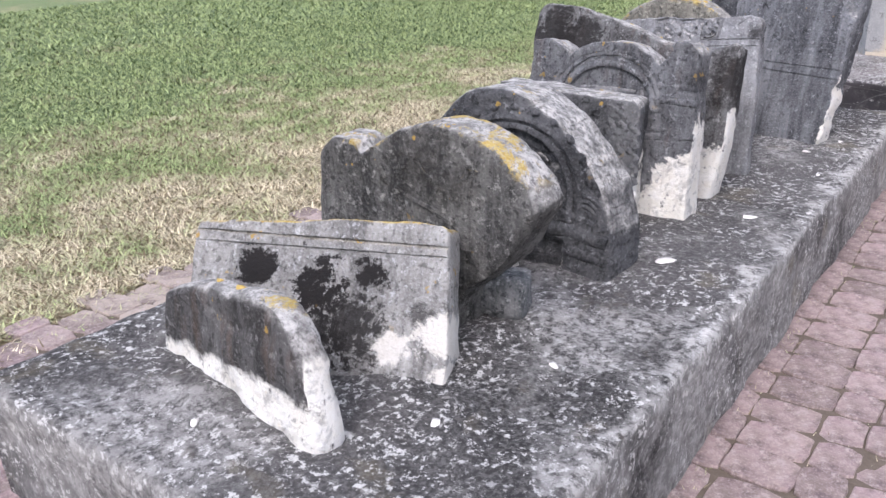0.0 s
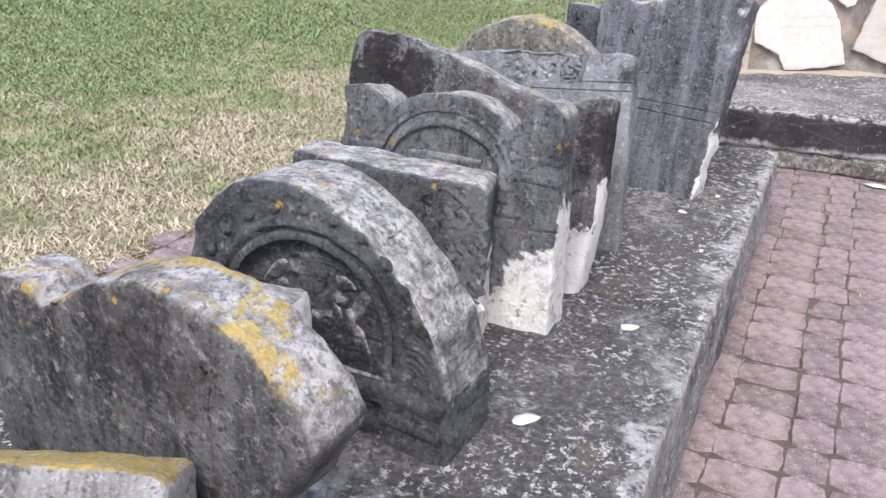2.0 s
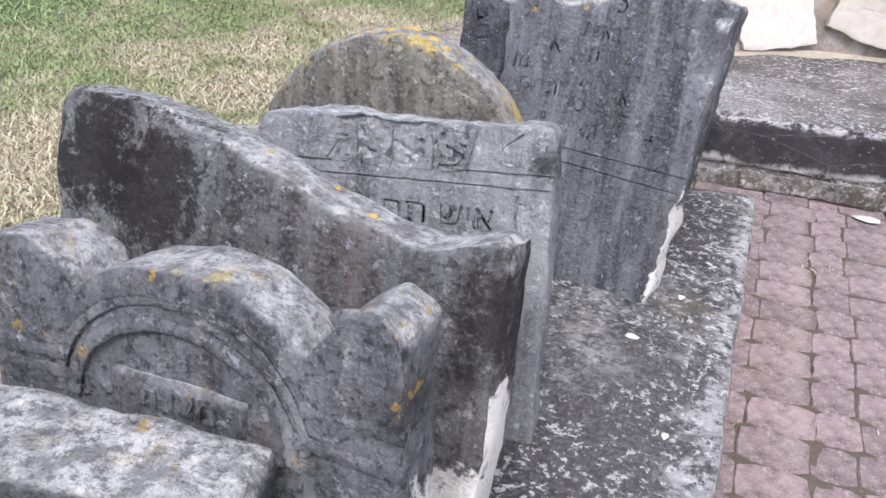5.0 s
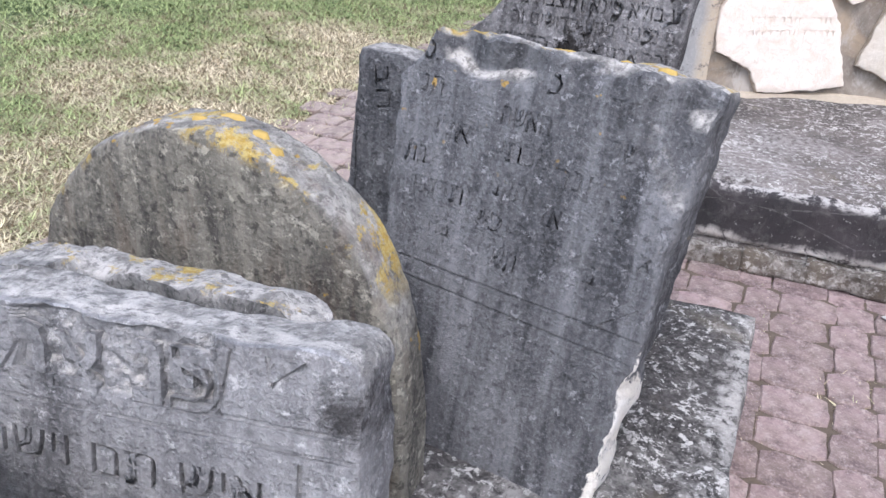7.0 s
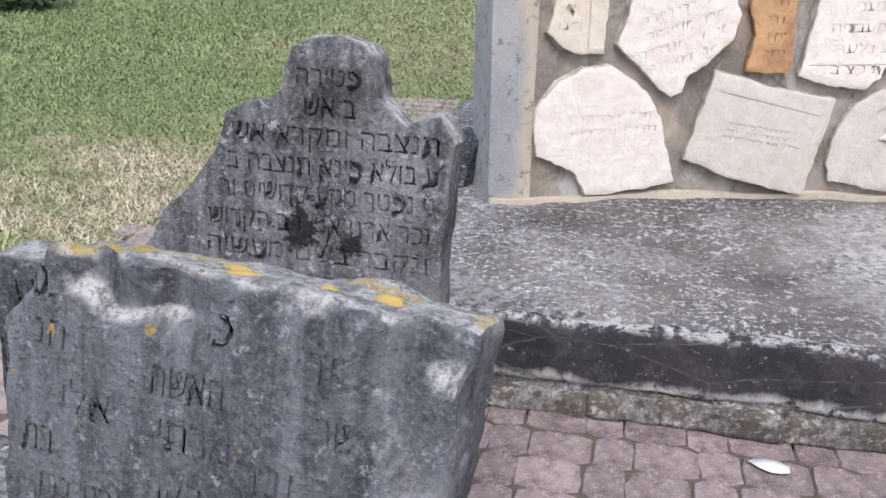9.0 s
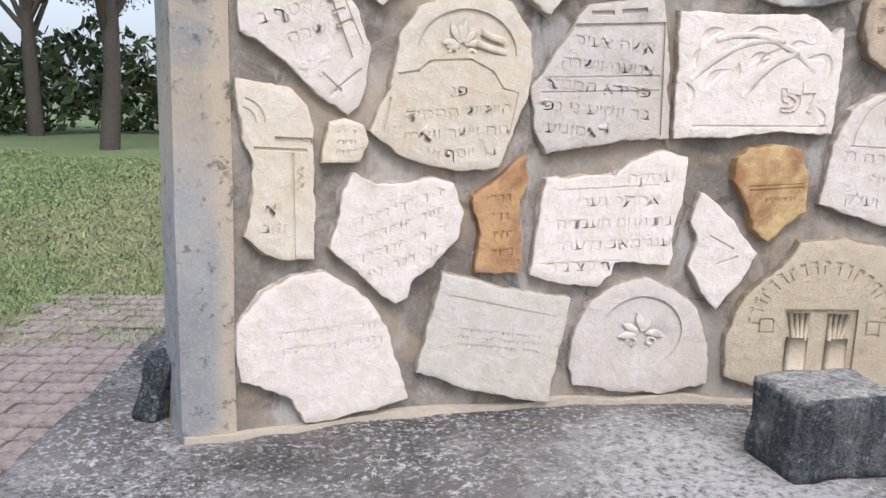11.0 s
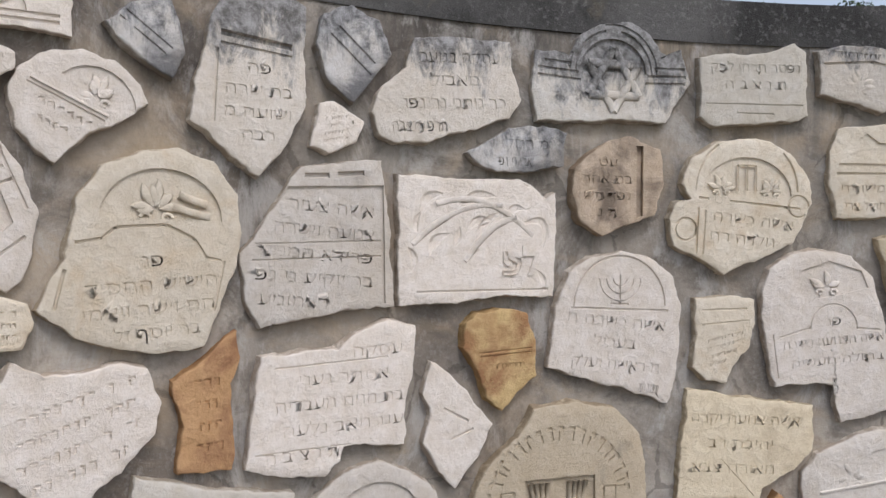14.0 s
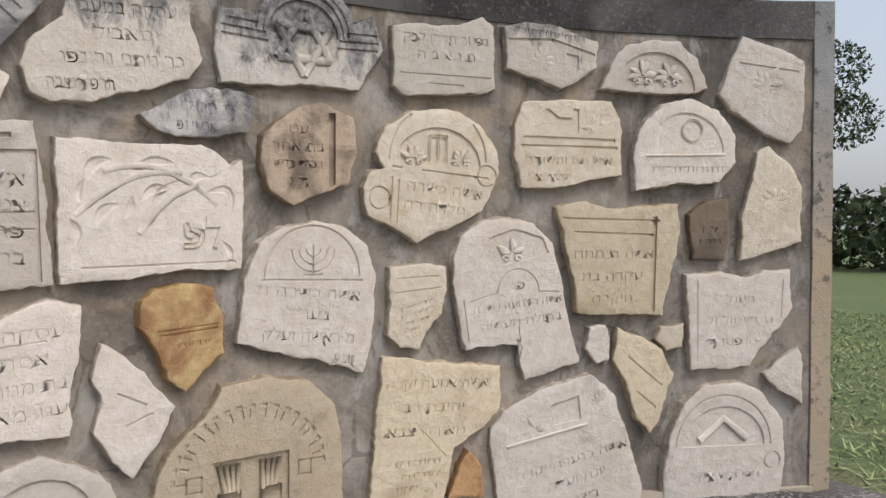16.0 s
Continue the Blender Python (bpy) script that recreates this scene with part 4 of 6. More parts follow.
def letters(f, texts, size, x, z, pitch, tilt=0.0, mat=None, deep=0.004, y=-0.0015, name="inscription"):
    """Hebrew letters, line under line, the first with its middle at x, z: cut into the face, or standing in relief."""
    verts, faces = CUTS[f.name] if name == "inscription" else ([], [])
    for k, body in enumerate(texts):
        cu = bpy.data.curves.new("line", "FONT")
        cu.body, cu.size, cu.extrude, cu.align_x, cu.resolution_u = body[::-1], size * 1.2, deep, "CENTER", 1
        cu.offset = 0.0 if name == "inscription" else 0.02 * size
        tmp = new("line", cu)
        me = bpy.data.meshes.new_from_object(tmp.evaluated_get(bpy.context.evaluated_depsgraph_get()))
        c, s, n = math.cos(radians(tilt)), math.sin(radians(tilt)), len(verts)
        wide = max(v.co.x for v in me.vertices) - min(v.co.x for v in me.vertices)
        mx, fit_w = 0.0, min(1.0, 0.34 / wide)
        if name == "inscription":
            at_z, pts = z - k * pitch, OUTLINES[len(OUTLINES) - 1]
            ends = [span(at_z + d, pts) for d in (-0.75 * size, 0.0, 0.75 * size)]
            lo, hi = max(e[0] for e in ends) + 0.022, min(e[1] for e in ends) - 0.022
            half = 0.5 * min(1.3 * wide, 0.92 * (hi - lo))
            mx, fit_w = min(max(x, lo + half), hi - half) - x, 2 * half / wide
        if fit_w > 0.2:
            for v in me.vertices:
                px, pz = v.co.x * fit_w + mx, v.co.y - k * pitch - size * 0.4
                py = (0.0040 if v.co.z < 0 else -0.03) if name == "inscription" else y - v.co.z
                verts.append((x + px * c - pz * s, py, z + px * s + pz * c))
            faces += [tuple(n + i for i in q.vertices) for q in me.polygons]
        bpy.data.objects.remove(tmp)
        bpy.data.curves.remove(cu)
        bpy.data.meshes.remove(me)
    if name != "inscription":
        return ob_of(name, mesh_of(name, verts, faces, mat, False), f, kind="stuff")


f = fragment("broken_tablet", 109.90, 2.309, 0.045, m_white, "white marble broken tablet set in the plaster wall",
             [(-276, -128), (-270, 16), (-48, 108), (274, 128), (276, -67), (124, -73), (-96, -91)])
border(f, 0.9)
f = fragment("small_fragment", 109.38, 2.130, 0.055, m_white, "small broken white marble piece set in the plaster wall",
             [(-72, -1), (-43, 37), (17, 59), (72, 35), (69, -10), (35, -44), (-8, -59), (-50, -33)])
letters(f, ["יש שני", "ב"], 0.030, 0.0, 0.012, 0.042)
f = fragment("half_round_fragment", 106.49, 2.027, 0.040, m_white, "white marble half round fragment set in the plaster wall",
             [(-199, 31), (-179, 95), (-109, 151), (0, 175), (94, 157), (171, 96), (199, 33), (115, -30), (22, -74), (-33, -133), (-65, -175), (-123, -143), (-177, -73)])
lines(f, [(-150, 60, 120, -60), (-140, 75, 130, -45)]); prism(f, [(0.13 * math.cos(radians(t)) + 0.03, 0.13 * math.sin(radians(t))) for t in range(-20, 150, 17)], 0.007)
foliage(f, 0.04, 0.06, 0.07); bars(f, -0.13, 0.05, -0.13, -0.02, 2, -25)
f = fragment("corner_fragment", 104.43, 2.281, 0.050, m_grey, "grey weathered stone corner fragment set in the plaster wall",
             [(-125, 14), (-51, 88), (74, 133), (116, 20), (125, -48), (86, -133), (13, -93), (-65, -48)])
lines(f, [(-80, 40, 60, -60), (-60, 60, 80, -40)])
f = fragment("pointed_fragment", 100.64, 2.178, 0.045, m_white_black, "blackened white stone pointed fragment set in the plaster wall",
             [(-145, 84), (-138, 192), (-79, 293), (83, 328), (197, 274), (190, 101), (198, -69), (155, -168), (100, -258), (36, -328), (-54, -271), (-142, -190), (-198, -152), (-181, -10)])
letters(f, ["פה", "בת שרה", "ושועה מ", "רבה"], 0.045, 0.03, 0.04, 0.075); lines(f, [(-170, 150, 180, 120)], 0.012); lines(f, [(-170, 115, 180, 88), (-110, 90, -120, -150)], 0.006)
f = fragment("dark_fragment", 96.47, 2.307, 0.055, m_grey, "grey weathered stone dark fragment set in the plaster wall",
             [(-143, 17), (-115, 127), (-15, 174), (89, 132), (143, 19), (70, -91), (-1, -174), (-92, -111)])
lines(f, [(-90, 60, 60, -70), (-60, 90, 90, -40)], 0.006)
f = fragment("small_fragment", 97.11, 2.041, 0.040, m_white, "small broken white marble piece set in the plaster wall",
             [(-69, 82), (-15, 96), (99, 32), (74, -40), (-23, -96), (-99, -70)])
bars(f, -0.06, 0.06, -0.05, 0.05, 4, 12)
f = fragment("lettered_fragment", 92.31, 2.212, 0.050, m_white_black, "blackened white stone lettered fragment set in the plaster wall",
             [(-296, -96), (-268, -22), (-170, 77), (-139, 183), (28, 205), (253, 203), (265, 102), (296, -13), (256, -79), (145, -126), (11, -163), (-89, -205), (-211, -204), (-277, -177)])
letters(f, ["עסקה בנועם", "מאביל", "כר נותני נר נפג", "תרפ תנצבה"], 0.052, 0.02, 0.125, 0.085, 4)
f = fragment("star_tablet", 84.50, 2.335, 0.045, m_star, "blackened marble tablet with a raised star, set in plaster",
             [(-343, -10), (-332, 66), (-252, 77), (-195, 52), (-149, 135), (-54, 192), (67, 209), (165, 165), (216, 90), (241, 82), (304, 112), (330, 33), (343, -24), (279, -111), (229, -189), (-53, -196), (-320, -209), (-343, -84)])
sunk_arch(f, 0.0, 0.0, 0.145, 0.135, 0.012); star(f, 0.0, -0.03, 0.125); arch(f, 0.0, -0.0, 0.165, 0.007); arch(f, 0.0, -0.0, 0.19, 0.006)
lines(f, [(-340, 5, -150, -8), (-340, -25, -140, -38), (-340, 35, -180, 25), (150, -8, 340, 0), (140, -38, 335, -30), (180, 25, 330, 32)], 0.007)
f = fragment("small_fragment", 89.10, 2.011, 0.055, m_grey, "small broken grey weathered stone piece set in the plaster wall",
             [(-207, -26), (-96, 35), (-40, 80), (106, 92), (207, 78), (193, -62), (63, -87), (-94, -92), (-162, -62)])
letters(f, ["מ רחל", "ארי ני נפ"], 0.045, 0.03, 0.02, 0.07)
f = fragment("tilted_tablet", 110.39, 1.806, 0.040, m_white, "white marble tilted tablet set in the plaster wall",
             [(-238, 69), (-162, 191), (-52, 331), (14, 305), (100, 159), (189, 25), (238, -97), (218, -223), (201, -295), (157, -331), (53, -270), (-80, -145), (-214, -60), (-222, 29)])
letters(f, ["רת ויון", "יני נקטף ב", "שרה"], 0.05, -0.06, 0.10, 0.085, 18); prism(f, [(-0.03, 0.30), (0.0, 0.30), (0.17, -0.13), (0.14, -0.16)], 0.012); lines(f, [(30, 290, 205, -90), (90, -260, 215, -160), (60, -190, 130, -250)], 0.006); lines(f, [(75, 60, 120, 75), (95, 15, 140, 30), (110, -30, 165, -5)], 0.006); foliage(f, 0.03, -0.14, 0.08)
f = fragment("arched_tablet", 104.34, 1.600, 0.050, m_cream, "cream limestone arched tablet set in the plaster wall",
             [(-310, -178), (-239, -33), (-195, 168), (-131, 254), (-17, 312), (100, 325), (211, 293), (294, 191), (310, 54), (286, -63), (247, -161), (187, -315), (29, -325), (-144, -289), (-273, -214)])
letters(f, ["פנ", "הישיש החסיד", "חם וישר ויאמי", "בר יוסף זל"], 0.047, 0.02, -0.03, 0.075, 5); sunk_arch(f, 0.05, 0.10, 0.19, 0.16); foliage(f, 0.03, 0.16, 0.09); relief(f, [[(0.08, 0.002, 0.14), (0.13, 0.002, 0.125), (0.20, 0.002, 0.11)], [(0.10, 0.002, 0.18), (0.15, 0.002, 0.16), (0.19, 0.002, 0.15)]], 0.014, "carved_ornament", False, 0.5)
lines(f, [(-215, 20, -130, 35), (-130, 35, -90, 70), (-90, 70, 60, 82), (60, 82, 150, 40), (150, 40, 190, -20), (190, -20, 240, -30), (-215, 20, -260, -180), (250, -30, 205, -260)], 0.006)
f = fragment("broken_tablet", 97.77, 1.642, 0.045, m_pale_grey, "pale grey stone broken tablet set in the plaster wall",
             [(-282, -47), (-196, 54), (-103, 216), (-72, 257), (231, 296), (251, 128), (269, -78), (282, -233), (107, -243), (-44, -273), (-213, -296), (-255, -223)])
letters(f, ["אשה צעיר", "צנועה וישרה", "פרידא המניא", "בר יוקיע ני נפ", "דאמוניע"], 0.05, 0.0, 0.12, 0.083, -4); prism(f, [(-0.12, 0.172), (-0.12, 0.185), (0.235, 0.205), (0.245, -0.22), (0.232, -0.22), (0.222, 0.19)], 0.010); lines(f, [(-230, -15, 225, 5), (-240, -70, 225, -50)], 0.004); lines(f, [(-60, 225, 30, 230), (60, 235, 160, 245)], 0.010)
f = fragment("tree_tablet", 90.85, 1.655, 0.055, m_white, "white marble tree tablet set in the plaster wall",
             [(-324, 240), (-72, 228), (175, 235), (232, 205), (277, 174), (324, 196), (320, -40), (311, -211), (91, -213), (-88, -235), (-315, -240), (-323, -8)])
branches(f)
f = fragment("brown_fragment", 84.27, 1.883, 0.060, m_brown, "squared brown sandstone piece set in the plaster wall",
             [(-192, 61), (-145, 108), (-50, 170), (35, 198), (108, 169), (183, 151), (196, 14), (159, -114), (48, -162), (-73, -198), (-168, -145), (-196, -48)])
letters(f, ["עט", "בת אהר", "נפד תש", "ת נ"], 0.042, -0.05, 0.09, 0.066); prism(f, [(0.075, 0.16), (0.075, -0.13), (0.105, -0.12), (0.105, 0.16)], 0.020)
f = fragment("column_tablet", 111.56, 1.274, 0.050, m_cream, "cream limestone column tablet set in the plaster wall",
             [(-131, 312), (-54, 304), (50, 289), (108, 235), (128, 149), (131, -75), (131, -312), (15, -305), (-49, -282), (-111, -218), (-89, -96), (-75, 35), (-114, 119), (-130, 217)])
prism(f, [(-0.005, 0.105), (-0.005, 0.125), (0.125, 0.12), (0.125, 0.10)], 0.012); lines(f, [(-100, 85, 130, 75), (55, 70, 58, -300)], 0.007); arch(f, -0.12, 0.17, 0.08, 0.006); arch(f, -0.12, 0.17, 0.05, 0.005); relief(f, [[(0.09, 0.001, 0.05 - 0.03 * k), (0.075, 0.001, 0.035 - 0.03 * k), (0.09, 0.001, 0.025 - 0.03 * k)] for k in range(4)], 0.007, "carved_ornament"); letters(f, ["א", "וקבי"], 0.04, -0.02, -0.12, 0.07)
f = fragment("small_fragment", 108.80, 1.381, 0.045, m_cream, "small broken cream limestone piece set in the plaster wall",
             [(-62, 69), (-10, 77), (69, 59), (82, 6), (62, -69), (-17, -77), (-82, -75), (-78, -9)])
bars(f, -0.06, 0.06, -0.05, 0.05, 3, 0)
f = fragment("heart_fragment", 106.59, 1.026, 0.055, m_white, "white marble heart fragment set in the plaster wall",
             [(-170, 246), (-90, 204), (20, 204), (132, 233), (210, 206), (254, 91), (232, -2), (136, -108), (52, -175), (43, -220), (-3, -246), (-67, -199), (-140, -129), (-254, -21), (-229, 64), (-213, 169)])
bars(f, -0.16, 0.18, -0.12, 0.16, 4, 18)
f = fragment("orange_fragment", 102.12, 1.110, 0.040, m_orange, "orange sandstone orange fragment set in the plaster wall",
             [(-109, 72), (-10, 136), (40, 193), (101, 231), (109, 143), (83, 56), (95, -101), (93, -228), (-5, -231), (-86, -221), (-77, -73)])
bars(f, -0.05, 0.07, -0.18, 0.10, 4, 4)
f = fragment("lettered_tablet", 97.12, 1.093, 0.050, m_white, "white marble lettered tablet set in the plaster wall",
             [(-269, 153), (-121, 166), (8, 174), (72, 224), (203, 271), (310, 244), (305, 140), (278, -6), (271, -188), (34, -172), (24, -223), (-30, -271), (-180, -256), (-310, -228), (-288, -8)])
letters(f, ["עסקה", "אסתר נעני", "בת מנים מעבדיה", "ענג מאב נלעה", "ת נ צ ב ה"], 0.05, 0.03, 0.16, 0.085, 2); lines(f, [(-270, 110, 250, 140), (-280, -175, 60, -165)], 0.004)
f = fragment("pointed_fragment", 91.72, 0.968, 0.045, m_white, "white marble pointed fragment set in the plaster wall",
             [(-109, 238), (-30, 189), (61, 83), (141, -10), (86, -119), (-9, -238), (-81, -177), (-138, -60), (-106, 33), (-141, 118)])
lines(f, [(-60, 60, 40, 10), (-40, -60, 60, -20)], 0.006)
f = fragment("yellow_fragment", 89.85, 1.200, 0.055, m_ochre, "ochre sandstone yellow fragment set in the plaster wall",
             [(-98, 182), (3, 193), (111, 179), (144, 72), (152, -56), (64, -141), (8, -193), (-49, -150), (-95, -33), (-152, 52), (-149, 136)])
lines(f, [(-90, 30, 130, 45), (-85, 15, 130, 30)], 0.004); bars(f, -0.02, 0.09, -0.04, 0.0, 1, 3)
f = fragment("arched_tablet", 84.23, 1.312, 0.040, m_white, "white marble arched tablet set in the plaster wall",
             [(-292, -151), (-261, 89), (-207, 218), (-118, 280), (15, 307), (147, 287), (246, 213), (292, 72), (273, -123), (238, -307), (44, -244), (-157, -190)])
letters(f, ["אשה כשרה מ", "בעריל", "מ ראשה ועלק", "תנצבה לפק"], 0.05, 0.0, 0.03, 0.085, -6); arch(f, 0.01, 0.09, 0.20, 0.006); lines(f, [(-200, 85, 225, 70)], 0.005)
for r in (0.03, 0.06, 0.09):
    gouge(f, [(0.01 - r * math.cos(math.pi * k / 10), 0.20 - r * math.sin(math.pi * k / 10)) for k in range(11)], 0.004)
lines(f, [(10, 215, 10, 100), (-30, 100, 50, 98)], 0.005)
f = fragment("round_sandstone", 86.96, 0.665, 0.050, m_sand, "coarse sandstone round sandstone set in the plaster wall",
             [(-381, -49), (-318, 115), (-178, 233), (-111, 343), (49, 361), (239, 335), (350, 224), (380, 84), (381, -168), (369, -361), (-19, -326), (-370, -224)])
prism(f, [(-0.15, 0.07), (-0.15, -0.20), (0.15, -0.20), (0.15, 0.075)], 0.014)
for x, d in ((-0.125, 0.025), (-0.10, 0.015), (-0.075, 0.004), (-0.05, -0.006), (0.04, 0.006), (0.065, -0.004), (0.09, -0.015), (0.115, -0.025)):
    relief(f, [[(x, 0.008, 0.055), (x + d / 2, 0.008, 0.0), (x + d, 0.008, -0.06)]], 0.010, "carved_rib", False, 0.9)
for x in (-0.085, 0.078):
    relief(f, [[(x, 0.008, -0.05), (x, 0.008, -0.10), (x, 0.008, -0.19)]], 0.045, "carved_ornament", False, 0.25)
for x in (-0.22, 0.215):
    lines(f, [(x * 1000 - 28, 25, x * 1000 + 28, 25), (x * 1000 - 28, -30, x * 1000 + 28, -30), (x * 1000 - 28, 25, x * 1000 - 28, -30), (x * 1000 + 28, 25, x * 1000 + 28, -30)], 0.005)
for k in range(19):
    t = radians(4 + 172 * k / 18)
    c, d = math.cos(t), math.sin(t)
    for a, b, q, w in ((-0.012, 0.012, 0.028, 0.009), (0.004 if k % 3 else -0.012, 0.012 if k % 3 else -0.004, 0.0, 0.022)):
        prism(f, [(0.27 * c + u * d + v * c, 0.24 * d - u * c + v * d) for u, v in ((a, q - w), (b, q - w), (b, q + w * 0.6), (a, q + w * 0.6))], 0.006)
f = fragment("half_round_tablet", 109.60, 0.630, 0.045, m_white, "white marble half round tablet set in the plaster wall",
             [(-320, 27), (-310, 106), (-233, 217), (-122, 277), (-8, 284), (111, 222), (212, 105), (271, -51), (320, -224), (188, -258), (-77, -284), (-128, -184), (-248, -117), (-306, -102)])
bars(f, -0.18, 0.20, -0.02, 0.10, 2, 3)
f = fragment("plain_tablet", 102.20, 0.626, 0.055, m_pale, "pale limestone plain tablet set in the plaster wall",
             [(-211, 272), (19, 204), (309, 151), (284, -19), (231, -272), (94, -248), (-107, -198), (-309, -121), (-255, 96)])
lines(f, [(-230, 190, 250, 80)], 0.004); bars(f, -0.15, 0.18, -0.05, 0.04, 3, -8)
f = fragment("round_tablet", 95.23, 0.612, 0.040, m_pale_grey, "pale grey stone round tablet set in the plaster wall",
             [(-296, -129), (-288, -5), (-236, 130), (-131, 212), (2, 241), (122, 204), (228, 113), (288, -29), (296, -204), (103, -241), (-114, -225), (-274, -205)])
prism(f, [(0.17 * math.cos(radians(t)), 0.02 + 0.15 * math.sin(radians(t))) for t in range(0, 360, 15)], 0.010); foliage(f, 0.0, 0.05, 0.11)
f = fragment("square_tablet", 77.53, 2.315, 0.050, m_pale, "pale limestone square tablet set in the plaster wall",
             [(-239, 104), (-148, 118), (63, 137), (170, 178), (224, 145), (239, -124), (171, -152), (-16, -158), (-173, -178), (-238, -142)])
letters(f, ["נפטר תרמו לפק", "ת נ צ ב ה"], 0.045, 0.0, 0.07, 0.07, 1); lines(f, [(-210, -85, 210, -80), (-80, -120, 80, -120)], 0.004)
f = fragment("crowned_fragment", 71.80, 2.350, 0.045, m_white_black, "blackened white stone crowned fragment set in the plaster wall",
             [(-231, 115), (-122, 143), (15, 137), (222, 81), (231, -33), (126, -101), (44, -143), (-66, -98), (-217, -69)])
lines(f, [(-210, 60, 0, 72), (0, 72, 210, 20)], 0.007); bars(f, -0.18, 0.18, 0.07, 0.12, 1, -4); foliage(f, -0.06, 0.0, 0.08); prism(f, [(0.07, 0.02), (0.07, -0.06), (0.13, -0.05), (0.13, 0.01)], 0.007)
f = fragment("half_round_fragment", 66.07, 2.327, 0.055, m_pale_grey, "pale grey stone half round fragment set in the plaster wall",
             [(-273, -112), (-232, -8), (-163, 84), (-25, 123), (113, 121), (210, 46), (273, -83), (224, -110), (4, -123)])
sunk_arch(f, 0.0, -0.10, 0.20, 0.17, 0.010); foliage(f, -0.07, -0.02, 0.075); foliage(f, 0.07, -0.02, 0.075)
f = fragment("tilted_fragment", 60.01, 2.239, 0.040, m_pale_grey, "pale grey stone tilted fragment set in the plaster wall",
             [(-98, 252), (64, 207), (211, 142), (206, -54), (199, -186), (133, -252), (12, -200), (-150, -97), (-211, -20), (-178, 72)])
foliage(f, 0.02, 0.06, 0.10); lines(f, [(-150, 130, 180, 90)], 0.006)
f = fragment("scroll_tablet", 78.16, 1.814, 0.050, m_cream, "cream limestone scroll tablet set in the plaster wall",
             [(-259, 86), (-221, 193), (-92, 264), (66, 280), (213, 226), (308, 107), (317, 9), (268, -91), (228, -153), (94, -214), (-77, -280), (-194, -216), (-296, -170), (-317, -55), (-284, 11), (-220, 22)])
sunk_arch(f, 0.02, 0.04, 0.20, 0.16); arch(f, 0.02, 0.06, 0.225, 0.006); lines(f, [(-190, 30, 260, -10), (-190, -10, -200, -200), (-160, -20, -170, -200)], 0.006); lines(f, [(-20, 165, -20, 60), (60, 165, 60, 60), (20, 165, 20, 60), (-20, 165, 60, 165)], 0.004); ring(f, 0.25, -0.0, 0.045); letters(f, ["אשה כשרה", "גולדה רח"], 0.05, 0.05, -0.06, 0.08, -6); foliage(f, -0.09, 0.09, 0.06); foliage(f, 0.13, 0.08, 0.06); ring(f, -0.245, -0.10, 0.045)
f = fragment("square_tablet", 70.89, 1.965, 0.045, m_cream, "cream limestone square tablet set in the plaster wall",
             [(-216, 184), (-10, 198), (211, 202), (261, 126), (260, -130), (102, -158), (-63, -199), (-228, -202), (-261, -41), (-256, 83)])
letters(f, ["איש תם ומשותני", "שמואל ארי"], 0.042, 0.0, -0.07, 0.075); lines(f, [(-230, -10, 240, -10)], 0.007); prism(f, [(-0.22, 0.018), (-0.22, 0.035), (0.23, 0.03), (0.23, 0.013)], 0.008); prism(f, [(-0.13, 0.055), (-0.13, 0.14), (-0.10, 0.16), (-0.05, 0.12), (0.02, 0.12), (0.02, 0.16), (0.05, 0.16), (0.05, 0.055)], 0.008); foliage(f, 0.13, 0.11, 0.07)
f = fragment("half_round_tablet", 64.36, 1.974, 0.055, m_white, "white marble half round tablet set in the plaster wall",
             [(-251, -211), (-257, -61), (-230, 68), (-120, 187), (18, 211), (169, 167), (251, 50), (257, -81), (170, -173), (-8, -174), (-91, -193)])
sunk_arch(f, 0.0, -0.03, 0.19, 0.18, 0.006); bars(f, -0.18, 0.18, -0.14, -0.08, 1, 0); ring(f, 0.03, 0.07, 0.05, 0.004); lines(f, [(-200, -50, 200, -40)], 0.005)
f = fragment("edge_fragment", 59.44, 1.707, 0.040, m_cream, "cream limestone edge fragment set in the plaster wall",
             [(-78, 240), (-11, 266), (96, 175), (150, 83), (151, -179), (-8, -232), (-151, -266), (-144, -49), (-91, 109)])
foliage(f, 0.02, 0.05, 0.10); bars(f, -0.08, 0.04, -0.20, -0.16, 1, 6)
f = fragment("small_tablet", 79.00, 1.263, 0.050, m_cream, "cream limestone small tablet set in the plaster wall",
             [(-124, 171), (-15, 176), (130, 168), (136, 71), (104, -25), (38, -106), (7, -176), (-79, -165), (-136, -110), (-118, 30)])
lines(f, [(-120, 120, 120, 130), (-120, 60, 110, 80)], 0.004); bars(f, -0.09, 0.08, -0.10, 0.03, 4, 14)
f = fragment("arched_tablet", 73.66, 1.281, 0.045, m_white, "white marble arched tablet set in the plaster wall",
             [(-310, 174), (-278, 271), (-185, 339), (-63, 357), (74, 333), (170, 246), (212, 95), (254, -83), (310, -300), (158, -333), (35, -357), (7, -276), (21, -215), (-61, -194), (-250, -209), (-291, -20)])
letters(f, ["פנ", "אשה הצנועה כשרה", "בתולה מעשיה"], 0.045, 0.0, 0.06, 0.08, 6); arch(f, 0.0, 0.03, 0.10, 0.005); lines(f, [(-230, -10, -100, 30), (100, 30, 200, 25), (-260, 0, -235, -180)], 0.005); prism(f, [(-0.20, 0.16), (-0.14, 0.27), (-0.02, 0.31), (0.12, 0.27), (0.15, 0.20), (0.03, 0.17), (-0.08, 0.15)], 0.007); foliage(f, -0.03, 0.23, 0.08)
